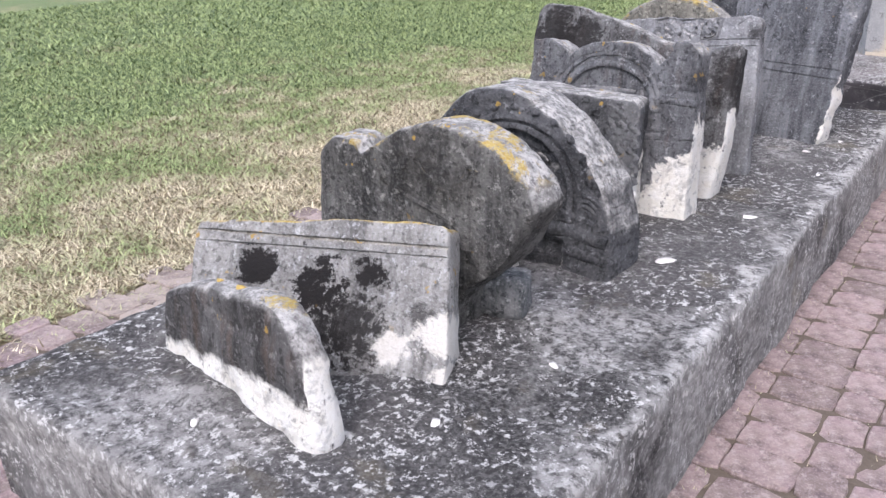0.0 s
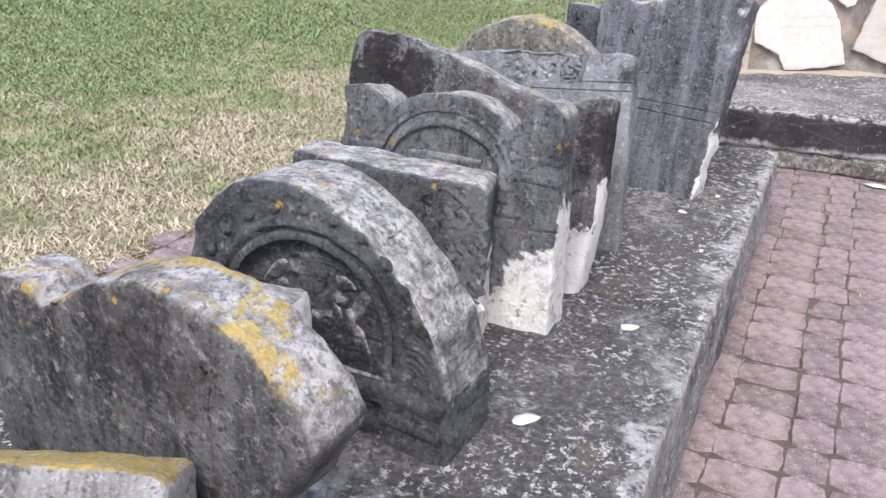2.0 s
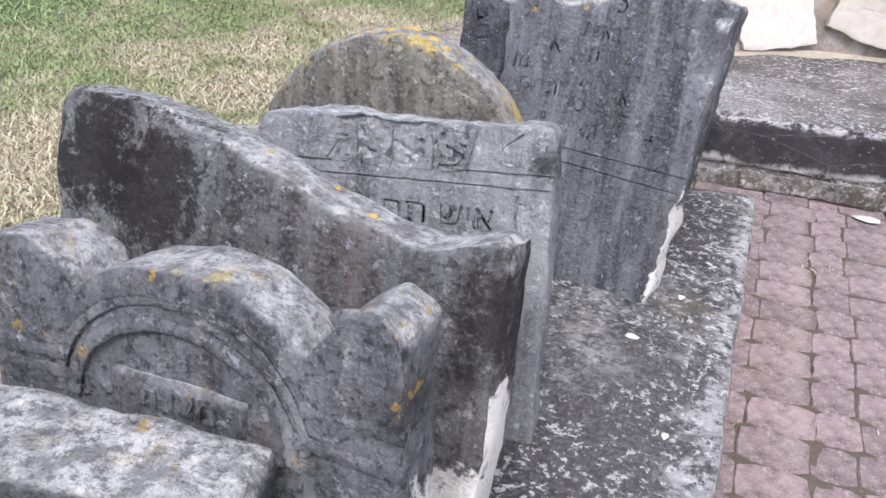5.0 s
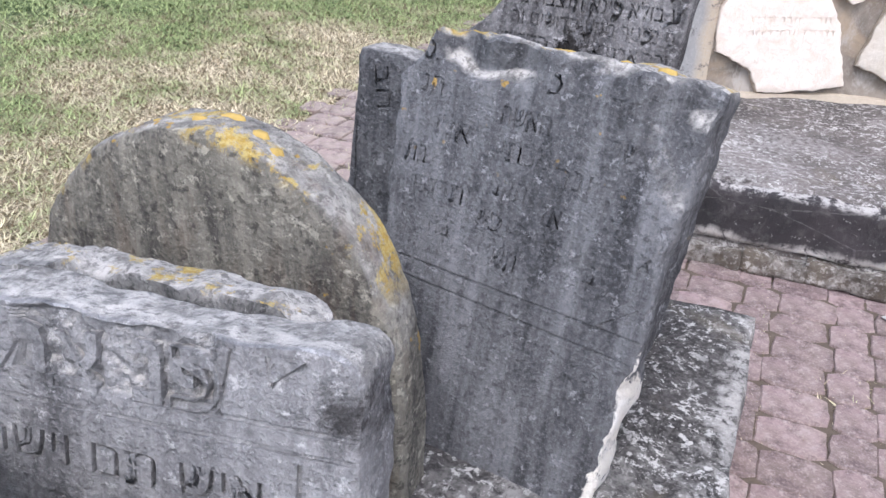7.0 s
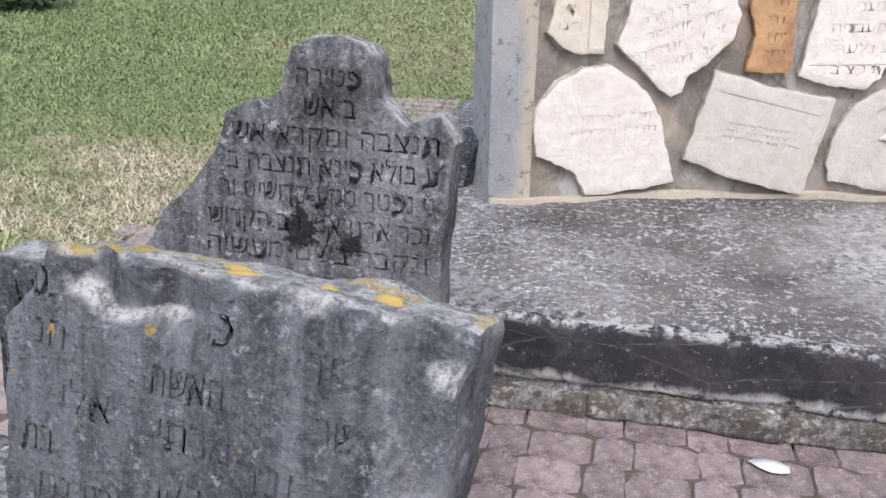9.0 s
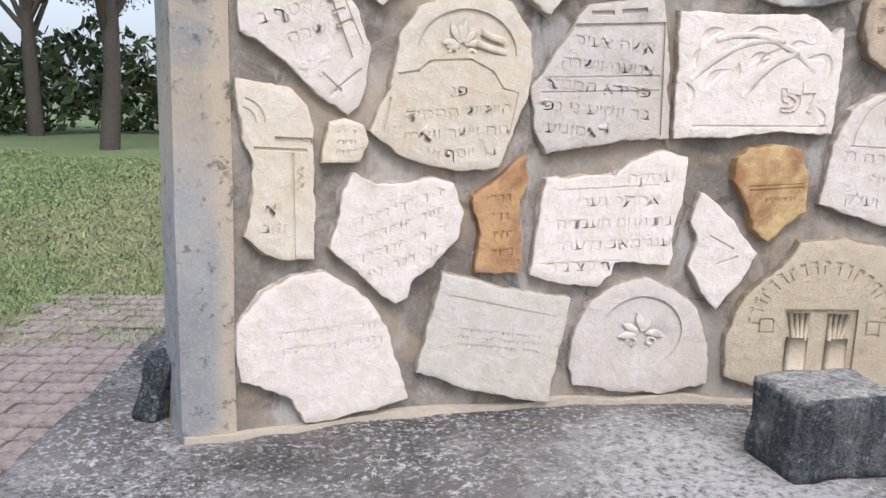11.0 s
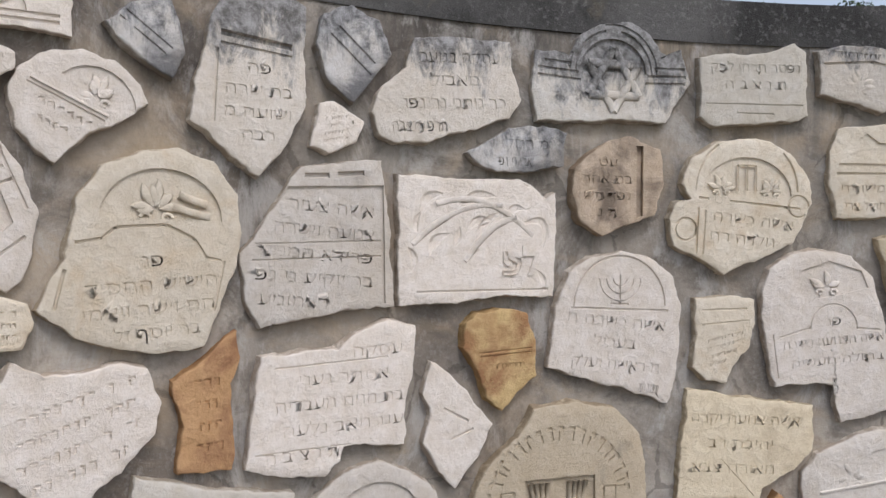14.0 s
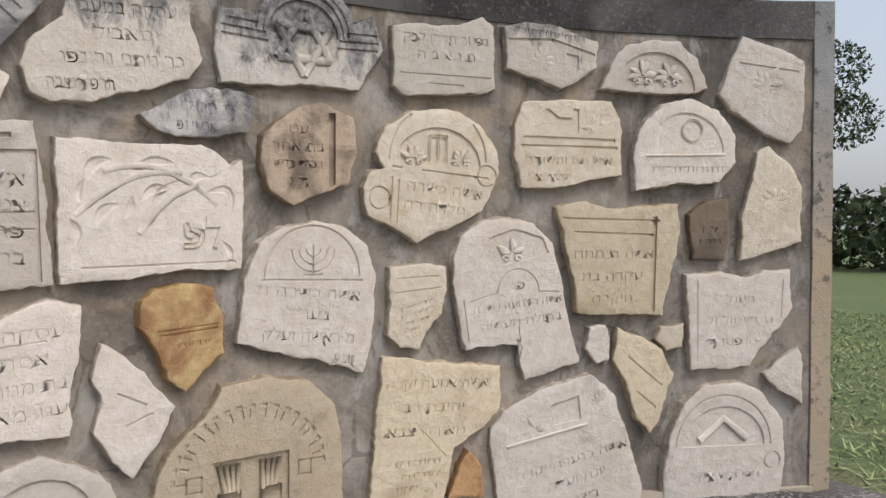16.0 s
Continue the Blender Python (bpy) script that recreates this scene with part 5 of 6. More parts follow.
f = fragment("sandstone_tablet", 68.05, 1.445, 0.055, m_sand_pale, "pale sandstone sandstone tablet set in the plaster wall",
             [(-307, 246), (-177, 260), (-39, 236), (293, 259), (307, 134), (267, -48), (212, -260), (-9, -251), (-203, -235), (-246, -19)])
letters(f, ["אשה ת מנוח", "עקרה במ", "היקרה"], 0.05, -0.04, 0.03, 0.10); lines(f, [(-270, 130, 170, 115), (-280, 190, 200, 180)], 0.006); prism(f, [(0.165, 0.20), (0.155, -0.24), (0.175, -0.24), (0.188, 0.20)], 0.012)
f = fragment("small_fragment", 62.98, 1.589, 0.040, m_brown_dark, "small broken dark brown stone piece set in the plaster wall",
             [(-103, 68), (-7, 126), (89, 148), (103, -9), (90, -145), (-74, -148)])
bars(f, -0.06, 0.06, -0.09, 0.08, 3, 0)
f = fragment("broken_tablet", 61.21, 1.158, 0.050, m_white, "white marble broken tablet set in the plaster wall",
             [(-265, 213), (-95, 225), (14, 199), (122, 225), (248, 233), (265, 54), (204, -38), (97, -143), (57, -221), (-93, -233), (-243, -231), (-253, -22)])
letters(f, ["מעגל", "ננ מיוסול זל", "הנפטרת"], 0.045, 0.0, 0.10, 0.10); lines(f, [(-215, 190, -210, -200), (215, 190, 205, -40)], 0.004)
f = fragment("small_fragment", 69.20, 1.062, 0.045, m_pale_grey, "small broken pale grey stone piece set in the plaster wall",
             [(-46, 83), (37, 89), (60, 4), (52, -73), (-4, -89), (-60, -18)])
f = fragment("pointed_fragment", 66.67, 0.882, 0.055, m_sand_pale, "pale sandstone pointed fragment set in the plaster wall",
             [(-132, 248), (-21, 212), (90, 153), (151, 22), (118, -55), (77, -184), (36, -248), (-33, -180), (-90, 2), (-151, 107)])
lines(f, [(-80, 120, 90, -20), (-40, -40, 60, -120)], 0.006)
f = fragment("small_fragment", 65.07, 1.077, 0.040, m_cream, "small broken cream limestone piece set in the plaster wall",
             [(-53, 53), (72, 64), (58, -45), (-11, -64), (-72, -4)])
f = fragment("broken_tablet", 78.01, 0.719, 0.050, m_sand_pale, "pale sandstone broken tablet set in the plaster wall",
             [(-239, 346), (30, 303), (306, 270), (299, 92), (218, 11), (71, -63), (44, -234), (5, -346), (-306, -306), (-282, -6)])
letters(f, ["אשה צנועה יקרה", "יהיבת רב", "מאירה צבא"], 0.05, -0.01, 0.22, 0.10, -3); lines(f, [(-100, 60, 100, -160)], 0.003); bars(f, -0.2, 0.05, -0.24, -0.08, 3, 0)
f = fragment("leaning_tablet", 70.83, 0.607, 0.045, m_pale_grey, "pale grey stone leaning tablet set in the plaster wall",
             [(-380, 108), (-312, 178), (-121, 267), (114, 321), (225, 228), (295, 45), (365, -165), (380, -321), (-338, -266), (-366, -41)])
letters(f, ["אשה כנערה יקרה", "יונה ועדה", "בשרה"], 0.05, 0.02, -0.06, 0.09, 12); lines(f, [(-300, 20, 260, 130)], 0.006); prism(f, [(-0.07, 0.10), (-0.09, 0.19), (0.05, 0.23), (0.06, 0.12)], 0.008); foliage(f, -0.17, 0.10, 0.07); foliage(f, 0.15, 0.20, 0.06)
f = fragment("half_round_tablet", 62.00, 0.564, 0.055, m_white, "white marble half round tablet set in the plaster wall",
             [(-309, -159), (-282, 53), (-214, 208), (-104, 289), (60, 300), (195, 241), (289, 109), (309, -63), (278, -300), (-308, -284)])
sunk_arch(f, -0.01, 0.0, 0.21, 0.19, 0.008); arch(f, -0.01, 0.0, 0.24, 0.006); relief(f, [[(-0.13, 0.002, 0.03), (-0.01, 0.002, 0.13), (0.11, 0.002, 0.03)]], 0.02, "carved_ornament", False, 0.4); ring(f, 0.24, -0.08, 0.04); letters(f, ["נשי תש אקר"], 0.045, 0.0, -0.14, 0.08)
f = fragment("edge_fragment", 58.72, 0.886, 0.040, m_pale, "pale limestone edge fragment set in the plaster wall",
             [(77, 142), (95, 103), (96, -142), (-16, -68), (-96, 11)])
f = fragment("orange_fragment", 76.42, 0.530, 0.050, m_orange, "orange sandstone orange fragment set in the plaster wall",
             [(10, 107), (72, 29), (83, -107), (-83, -90), (-44, 27)])

cut_all()

# ---- carving on the grave stones ----
def engrave(ob, lines_of_text, grooves=()):
    """Cut letters and grooves into a stone's face. Lines: (text, size, x, z, tilt, width, depth); grooves: (x0, z0, x1, z1, radius)."""
    verts, faces = [], []
    for body, size, x, z, tilt, width, depth in lines_of_text:
        cu = bpy.data.curves.new("line", "FONT")
        cu.body, cu.size, cu.extrude, cu.align_x, cu.resolution_u = body[::-1], size, 0.02, "CENTER", 2
        tmp = new("line", cu)
        me = bpy.data.meshes.new_from_object(tmp.evaluated_get(bpy.context.evaluated_depsgraph_get()))
        n, c, s = len(verts), math.cos(radians(tilt)), math.sin(radians(tilt))
        wide = max(v.co.x for v in me.vertices) - min(v.co.x for v in me.vertices)
        k = width / wide if width else 1.0
        for v in me.vertices:
            px, pz = v.co.x * k, v.co.y
            verts.append((x + px * c - pz * s, depth - 0.02 - v.co.z, z + px * s + pz * c))
        faces += [tuple(n + i for i in q.vertices) for q in me.polygons]
        bpy.data.objects.remove(tmp)
        bpy.data.curves.remove(cu)
        bpy.data.meshes.remove(me)
    for x0, z0, x1, z1, r in grooves:
        me = tube_mesh("g", [(x0 + (x1 - x0) * k / 4, -0.0005, z0 + (z1 - z0) * k / 4) for k in range(5)], r, ob.data.materials[0], 5, 1.6, 0.0, 0.0)
        n = len(verts)
        verts += [tuple(v.co) for v in me.vertices]
        faces += [tuple(n + i for i in q.vertices) for q in me.polygons]
        bpy.data.meshes.remove(me)
    cut = mesh_of("cutter", verts, faces, ob.data.materials[0], False)
    bm = bmesh.new()
    bm.from_mesh(cut)
    bmesh.ops.remove_doubles(bm, verts=bm.verts, dist=1e-5)
    bmesh.ops.recalc_face_normals(bm, faces=bm.faces)
    bm.to_mesh(cut)
    bm.free()
    cutter = new("cutter", cut)
    cutter.matrix_basis = ob.matrix_basis
    mod = ob.modifiers.new("cut", "BOOLEAN")
    mod.operation, mod.solver, mod.object, mod.use_self = "DIFFERENCE", "EXACT", cutter, True
    done = bpy.data.meshes.new_from_object(ob.evaluated_get(bpy.context.evaluated_depsgraph_get()))
    ob.modifiers.remove(mod)
    if len(done.polygons) > 0.8 * len(ob.data.polygons):
        old, name = ob.data, ob.data.name
        ob.data = done
        bpy.data.meshes.remove(old)
        done.name = name
        done.polygons.foreach_set("use_smooth", [len(q.vertices) == 4 for q in done.polygons])
        done.set_sharp_from_angle(angle=radians(38))
    bpy.data.objects.remove(cutter)
    bpy.data.meshes.remove(cut)


# slab with two grooves and a broken line of moulding
engrave(s2, [], [(-0.78, 0.336, 0.02, 0.332, 0.006), (-0.78, 0.306, 0.02, 0.307, 0.005)])
# big gravestone with letters in relief above two cut lines
engrave(s8, [("איש תם וישר", 0.072, -0.275, 0.435, 2, 0.385, 0.008), ("הרבני הוקר", 0.072, -0.225, 0.355, 2, 0.30, 0.008), ("בכמר", 0.072, -0.15, 0.280, 2, 0.17, 0.008)],
        [(-0.60, 0.529, 0.03, 0.562, 0.0045), (-0.60, 0.504, 0.03, 0.534, 0.004), (-0.043, 0.519, -0.034, 0.10, 0.004), (-0.089, 0.637, -0.083, 0.602, 0.0035), (-0.083, 0.602, -0.042, 0.638, 0.0035), (-0.531, 0.626, -0.489, 0.585, 0.0035), (-0.146, 0.553, -0.132, 0.637, 0.0035), (-0.44, 0.541, -0.41, 0.59, 0.0035)])
engrave(s10b, [("חב", 0.06, -0.49, 0.57, -84, 0.10, 0.006)], [(-0.532, 0.62, -0.55, 0.10, 0.003)])
letters(s8, ["פנ"], 0.100, -0.200, 0.590, 0.1, 3, m_s8, 0.010, 0.010, "raised_letters")
letters(s8, ["צב"], 0.100, -0.365, 0.580, 0.1, 3, m_s8, 0.010, 0.010, "raised_letters")
# dark leaning stone: worn letters, two lines
engrave(s10, [(w, 0.058, wx, wz, -1, 0.025 * len(w), 0.0032) for w, wx, wz in (("כס", -0.50, 0.752), ("כבר", -0.37, 0.740), ("ספר", -0.24, 0.738), ("ביר", -0.10, 0.715), ("הנ", -0.49, 0.69), ("האשה", -0.285, 0.662), ("שר", -0.09, 0.645), ("אלי", -0.43, 0.612),
                ("מרתי", -0.27, 0.60), ("בת", -0.50, 0.555), ("ונר", -0.17, 0.575), ("ותרגם", -0.43, 0.495), ("הקב", -0.29, 0.53), ("ני", -0.08, 0.54), ("נפש", -0.31, 0.465), ("אל", -0.20, 0.50), ("יום", -0.16, 0.44), ("בה", -0.42, 0.425), ("תש", -0.27, 0.40), ("ב", -0.10, 0.42))],
        [(-0.58, 0.366, 0.02, 0.344, 0.0035), (-0.58, 0.332, 0.01, 0.299, 0.0035), (-0.075, 0.345, 0.0, 0.40, 0.003), (-0.02, 0.47, 0.0, 0.495, 0.003), (-0.02, 0.50, 0.0, 0.47, 0.003), (-0.02, 0.66, -0.01, 0.56, 0.003), (-0.06, 0.66, -0.02, 0.66, 0.004)])
# stepped stone: eleven lines
engrave(s11, [("פטירה", 0.045, -0.255, 0.905, -1, 0.11, 0.005), ("ב אש", 0.05, -0.252, 0.855, -1, 0.09, 0.006), ("תנצבה ומקרא אש", 0.05, -0.245, 0.806, -1, 0.36, 0.006), ("ע בולא פינא תנצבה ב", 0.05, -0.25, 0.756, -1, 0.37, 0.006), ("ני נפטר מגזע קדושים ור", 0.05, -0.26, 0.707, -1, 0.38, 0.005),
              ("זכר ארני ארי רב הקדוש", 0.05, -0.275, 0.656, -1, 0.40, 0.005), ("ונקבר בשם מעשיה", 0.05, -0.28, 0.605, -1, 0.40, 0.005), ("בדרים והרב הקדוש חכם", 0.05, -0.335, 0.552, -1, 0.48, 0.005), ("לקדושים וישועה על", 0.05, -0.335, 0.508, -1, 0.46, 0.005), ("עיר לקדושים", 0.05, -0.23, 0.470, -1, 0.26, 0.005), ("שנת", 0.05, -0.20, 0.425, -1, 0.12, 0.005)])
engrave(s3b, [("בשר", 0.06, -0.20, 0.25, 0, 0.12, 0.006)], [(-0.10, 0.36, -0.10, 0.0, 0.003), (-0.10, 0.33, -0.02, 0.28, 0.003), (-0.42, 0.20, -0.12, 0.2, 0.003)])


def strip(ob, name, pts, r, label=""):
    """A carved bead along points of a stone's face."""
    return tagged(ob_of(name, tube_mesh(name, [(x, 0.002, z) for x, z in pts], r, ob.data.materials[0], 8, 0.34, 1.0, 0.003), ob), label)


def bow(x, z, rx, rz, a0, a1, n=18):
    return [(x + rx * math.cos(radians(a0 + (a1 - a0) * k / n)), z + rz * math.sin(radians(a0 + (a1 - a0) * k / n))) for k in range(n + 1)]


# arched stone: beads round the niche, rosettes in the band, sill, foot
strip(s4, "arch_bead", [(-0.185, 0.16)] + bow(-0.40, 0.235, 0.215, 0.207, 0, 180) + [(-0.615, 0.16)], 0.011)
strip(s4, "arch_bead", [(-0.150, 0.16)] + bow(-0.40, 0.235, 0.248, 0.234, 0, 180) + [(-0.65, 0.16)], 0.007)
strip(s4, "sill", [(-0.74, 0.128), (-0.35, 0.132), (-0.17, 0.132), (-0.05, 0.112)], 0.024)
strip(s4, "foot_bead", [(-0.21, 0.185), (-0.14, 0.178), (-0.06, 0.155)], 0.012)
strip(s4, "foot_bead", [(-0.20, 0.07), (-0.12, 0.065), (-0.05, 0.05)], 0.018)
for k in range(11):
    a = 14 + 15.2 * k
    cx, cz = -0.40 + 0.285 * math.cos(radians(a)), 0.235 + 0.268 * math.sin(radians(a))
    ob_of("carved_rosette", tube_mesh("carved_rosette", [(cx + 0.02 * math.sin(radians(a)) * q, 0.002, cz - 0.02 * math.cos(radians(a)) * q) for q in (-1, -0.6, -0.2, 0.2, 0.6, 1)], 0.014, m_s4, 8, 0.6, k, 0.003, True), s4)
for k in range(4):
    strip(s4, "carved_leaf", bow(-0.13, 0.185, 0.02 + 0.014 * k, 0.02 + 0.016 * k, 20, 110, 8), 0.006)
for k, (x0, z0, x1, z1, r) in enumerate(((-0.53, 0.30, -0.44, 0.385, 0.022), (-0.40, 0.40, -0.36, 0.32, 0.02), (-0.35, 0.37, -0.27, 0.33, 0.02), (-0.48, 0.28, -0.42, 0.32, 0.024), (-0.30, 0.29, -0.25, 0.20, 0.022), (-0.52, 0.22, -0.46, 0.17, 0.018), (-0.40, 0.26, -0.34, 0.20, 0.024), (-0.36, 0.29, -0.31, 0.24, 0.018), (-0.47, 0.39, -0.41, 0.41, 0.014), (-0.55, 0.25, -0.52, 0.19, 0.016))):
    path = [(x0 + (x1 - x0) * q / 7 + 0.012 * math.sin(q * 0.45 + k), 0.029, z0 + (z1 - z0) * q / 7 + 0.010 * math.sin(q * 0.6 + 2 * k)) for q in range(8)]
    ob_of("carved_leaf", tube_mesh("carved_leaf", path, 0.9 * r, m_s4, 8, 0.36, k, 0.004, True), s4)
# horned stone: arches, mouldings, a table of letters, a meander
strip(s6, "arch_bead", bow(-0.358, 0.40, 0.182, 0.140, -4, 182), 0.012)
strip(s6, "arch_bead", bow(-0.358, 0.40, 0.206, 0.178, 2, 178), 0.008)
for x0, x1, z0, z1 in ((-0.69, -0.55, 0.448, 0.452), (-0.69, -0.53, 0.418, 0.420), (-0.16, -0.01, 0.476, 0.476), (-0.17, -0.01, 0.424, 0.421), (-0.21, -0.005, 0.285, 0.302)):
    strip(s6, "moulding", [(x0 + (x1 - x0) * k / 5, z0 + (z1 - z0) * k / 5) for k in range(6)], 0.013)
ob_of("letter_table", block_mesh("letter_table", (-0.475, 0.006, 0.345), (-0.245, 0.030, 0.455), m_s6, 0.02, 0.006, 0.004, 3.0, 0.006), s6)
letters(s6, ["מצבת", "קבורת"], 0.046, -0.36, 0.425, 0.05, 1, m_s6, 0.004, 0.006, "raised_letters")
strip(s6, "meander", [(-0.21, 0.385), (-0.125, 0.387), (-0.12, 0.318), (-0.19, 0.314), (-0.19, 0.355), (-0.155, 0.356)], 0.009)
strip(s6, "carved_horn", bow(-0.085, 0.55, 0.055, 0.075, -80, 130, 12), 0.012)
strip(s6, "carved_horn", bow(-0.63, 0.56, 0.04, 0.05, 10, 200, 12), 0.010)
strip(s6, "groove_edge", [(-0.10, 0.22), (-0.098, 0.10), (-0.10, 0.0)], 0.006)

# slanted stone: leaves in a lens-shaped field
strip(s5, "leaf_rim", bow(-0.13, 0.27, 0.10, 0.16, -70, 120, 14), 0.007)
for col in range(5):
    for k in range(8):
        x0, z0 = -0.215 + 0.042 * col, 0.415 - 0.045 * k - 0.012 * col
        if (x0 + 0.13) ** 2 / 0.014 + (z0 - 0.26) ** 2 / 0.030 < 1.0:
            strip(s5, "carved_leaf", [(x0, z0), (x0 + 0.010, z0 - 0.012), (x0 + 0.028, z0 - 0.022), (x0 + 0.034, z0 - 0.036)], 0.012)

# round stone: long carved ribs and curls
strip(s3, "carved_rib", [(-0.29, 0.375), (-0.18, 0.335), (-0.06, 0.31), (0.03, 0.27)], 0.009)
strip(s3, "carved_rib", [(-0.33, 0.30), (-0.18, 0.25), (-0.02, 0.215), (0.06, 0.20)], 0.008)
strip(s3, "carved_curl", bow(-0.25, 0.46, 0.075, 0.05, 180, 350, 12), 0.008)
strip(s3, "carved_curl", bow(-0.05, 0.47, 0.10, 0.07, 190, 350, 12), 0.009)
strip(s3, "carved_curl", bow(0.10, 0.37, 0.06, 0.10, 120, 300, 12), 0.008)
m_lichen = plain("yellow_lichen", (0.46, 0.33, 0.10), 0.95, 60, 0.35, 0.006)


def lichen_crust(ob, x, y, z, size, seed):
    """A thin crust of lichen on a stone's top."""
    rng = random.Random(seed)
    ring = [(size * rng.uniform(0.55, 1.1) * math.cos(k * 0.5236), size * 0.6 * rng.uniform(0.55, 1.1) * math.sin(k * 0.5236)) for k in range(12)]
    verts = [(a, b, -0.012) for a, b in ring] + [(0.8 * a, 0.8 * b, 0.003) for a, b in ring] + [(0, 0, 0.006)]
    faces = [(k, (k + 1) % 12, 12 + (k + 1) % 12, 12 + k) for k in range(12)] + [(12 + k, 12 + (k + 1) % 12, 24) for k in range(12)]
    ob_of("lichen_crust", mesh_of("lichen_crust", verts, faces, m_lichen), ob, pose(x, y, z), "thin crust of yellow lichen")


for k, (x, y, r) in enumerate(((-0.07, 0.06, 0.022), (-0.14, 0.05, 0.016), (-0.25, 0.05, 0.035), (-0.28, 0.08, 0.03), (-0.33, 0.04, 0.02))):
    lichen_crust(s10, x, y, 0.812, r, k)
for k, (x, y, z, r) in enumerate(((-0.31, 0.06, 0.659, 0.028), (-0.26, 0.04, 0.644, 0.02), (-0.41, 0.05, 0.670, 0.022), (-0.37, 0.08, 0.672, 0.03), (-0.50, 0.05, 0.649, 0.016))):
    lichen_crust(s9, x, y, z, r, k + 20)
for k, (x, y, z, r) in enumerate(((-0.46, 0.07, 0.659, 0.014), (-0.24, 0.05, 0.588, 0.016), (-0.33, 0.09, 0.614, 0.012))):
    lichen_crust(s7, x, y, z, r, k + 30)
for k, (x, z, r) in enumerate(((-0.44, 0.235, 0.02), (-0.33, 0.25, 0.025))):
    lichen_crust(s1, x, 0.05, z + 0.012, r, k + 9)
strip(s11, "side_moulding", [(-0.072, 0.78), (-0.078, 0.6), (-0.082, 0.4), (-0.085, 0.15)], 0.006, "worn border moulding")

# ---- slab's kerb, mortar, small stones on it ----
m_mortar = plain("sandy_mortar", (0.56, 0.49, 0.385), 0.95, 30, 0.4, 0.012)
ob_of("mortar_fillet", arc_block("mortar_fillet", A_RIGHT + 1.0, A_LEFT - 0.1, ARC_R - 0.035, ARC_R + 0.02, SLAB_Z - 0.03, SLAB_Z + 0.016, m_mortar, 0.2, 0.02, 0.026, 2.0), label="sandy mortar along the foot of the wall", category="trim", kind="structure")
m_kerb = concrete_top("kerb_stone", 31.0, (0.06, 0.05, 0.04), (0.66, 0.64, 0.60), 0.8, 0.7, None, 0.4, 0.7)
kerb = ob_of("kerb", None, label="broken whitish kerb stones under the slab's edge", category="kerb", kind="structure")
rng = random.Random(3)
x = -0.62
while x < 4.5:
    w = rng.uniform(0.16, 0.42)
    ob_of("kerb_stone", block_mesh("kerb_stone", (0, 0, 0), (w + 0.004, 0.12, rng.uniform(0.085, 0.105)), m_kerb, 0.022, 0.010, 0.016, x * 7, 0.028), kerb, pose(x, 5.945 + rng.uniform(-0.012, 0.012), -0.01, 0, 0, rng.uniform(-1.5, 1.5)))
    x += w
ob_of("stone_block", block_mesh("stone_block", (-0.06, -0.10, 0), (0.06, 0.14, 0.28), old_stone("stone_n", seed=41.0, dark_amount=0.8), 0.04, 0.02, 0.015, 3.0, 0.02), at=pose(-0.76, 7.30, SLAB_Z - 0.01, 0, 16, -20),
      label="dark rough stone leaning on the wall's end", category="stone")
ob_of("stone_block", block_mesh("stone_block", (0, 0, 0), (0.42, 0.30, 0.30), old_stone("stone_o", (0.2, 0.2, 0.2), seed=43.0, dark_amount=0.85), 0.04, 0.02, 0.01, 5.0, 0.02), at=pose(1.46, 6.72, SLAB_Z - 0.01, 0, 0, 12),
      label="dark squared stone standing on the slab", category="stone")
ob_of("stone_block", block_mesh("stone_block", (-0.11, -0.06, 0), (0.11, 0.06, 0.13), old_stone("stone_p", (0.3, 0.3, 0.29), seed=45.0, dark_amount=0.5), 0.03, 0.025, 0.015, 7.0, 0.02), at=pose(-0.60, 1.83, PLAT_Z - 0.01, 0, 4, 15),
      label="small rough grey stone wedged between gravestones", category="stone")

# pale flakes and a leaf
m_flake = plain("pale_flake", (0.74, 0.71, 0.66), 0.8, 40, 0.15)


def flake(name, x, y, z, size, turn, label, category):
    rng = random.Random(int(x * 1000 + y * 77))
    pts = [(size * rng.uniform(0.6, 1) * math.cos(k * 0.7), size * 0.55 * rng.uniform(0.6, 1) * math.sin(k * 0.7)) for k in range(9)]
    n = len(pts)
    verts = [(a, b, 0.004 + 0.004 * math.sin(k)) for k, (a, b) in enumerate(pts)] + [(a, b, 0.0) for a, b in pts] + [(0, 0, 0.007)]
    faces = [(k, (k + 1) % n, 2 * n) for k in range(n)] + [(k, n + k, n + (k + 1) % n, (k + 1) % n) for k in range(n)]
    ob_of(name, mesh_of(name, verts, faces, m_flake), at=pose(x, y, z, 0, 0, turn), label=label, category=category)


flake("paper_scrap", -0.303, 2.40, PLAT_Z + 0.002, 0.042, 40, "white scrap of paper lying on the plinth", "scrap")
flake("dry_leaf", 0.47, 5.80, 0.012, 0.065, -20, "pale dry leaf lying on the paving", "leaf")
for x, y, s in ((-0.20, 2.95, 0.032), (-0.12, 3.6, 0.016), (-0.28, 1.62, 0.018), (-0.85, 0.95, 0.018), (-0.16, 4.2, 0.018), (-0.25, 3.95, 0.02), (-0.38, 1.25, 0.02)):
    flake("plaster_flake", x, y, PLAT_Z + 0.001, s, x * 700, "pale flake of plaster lying on the plinth", "flake")

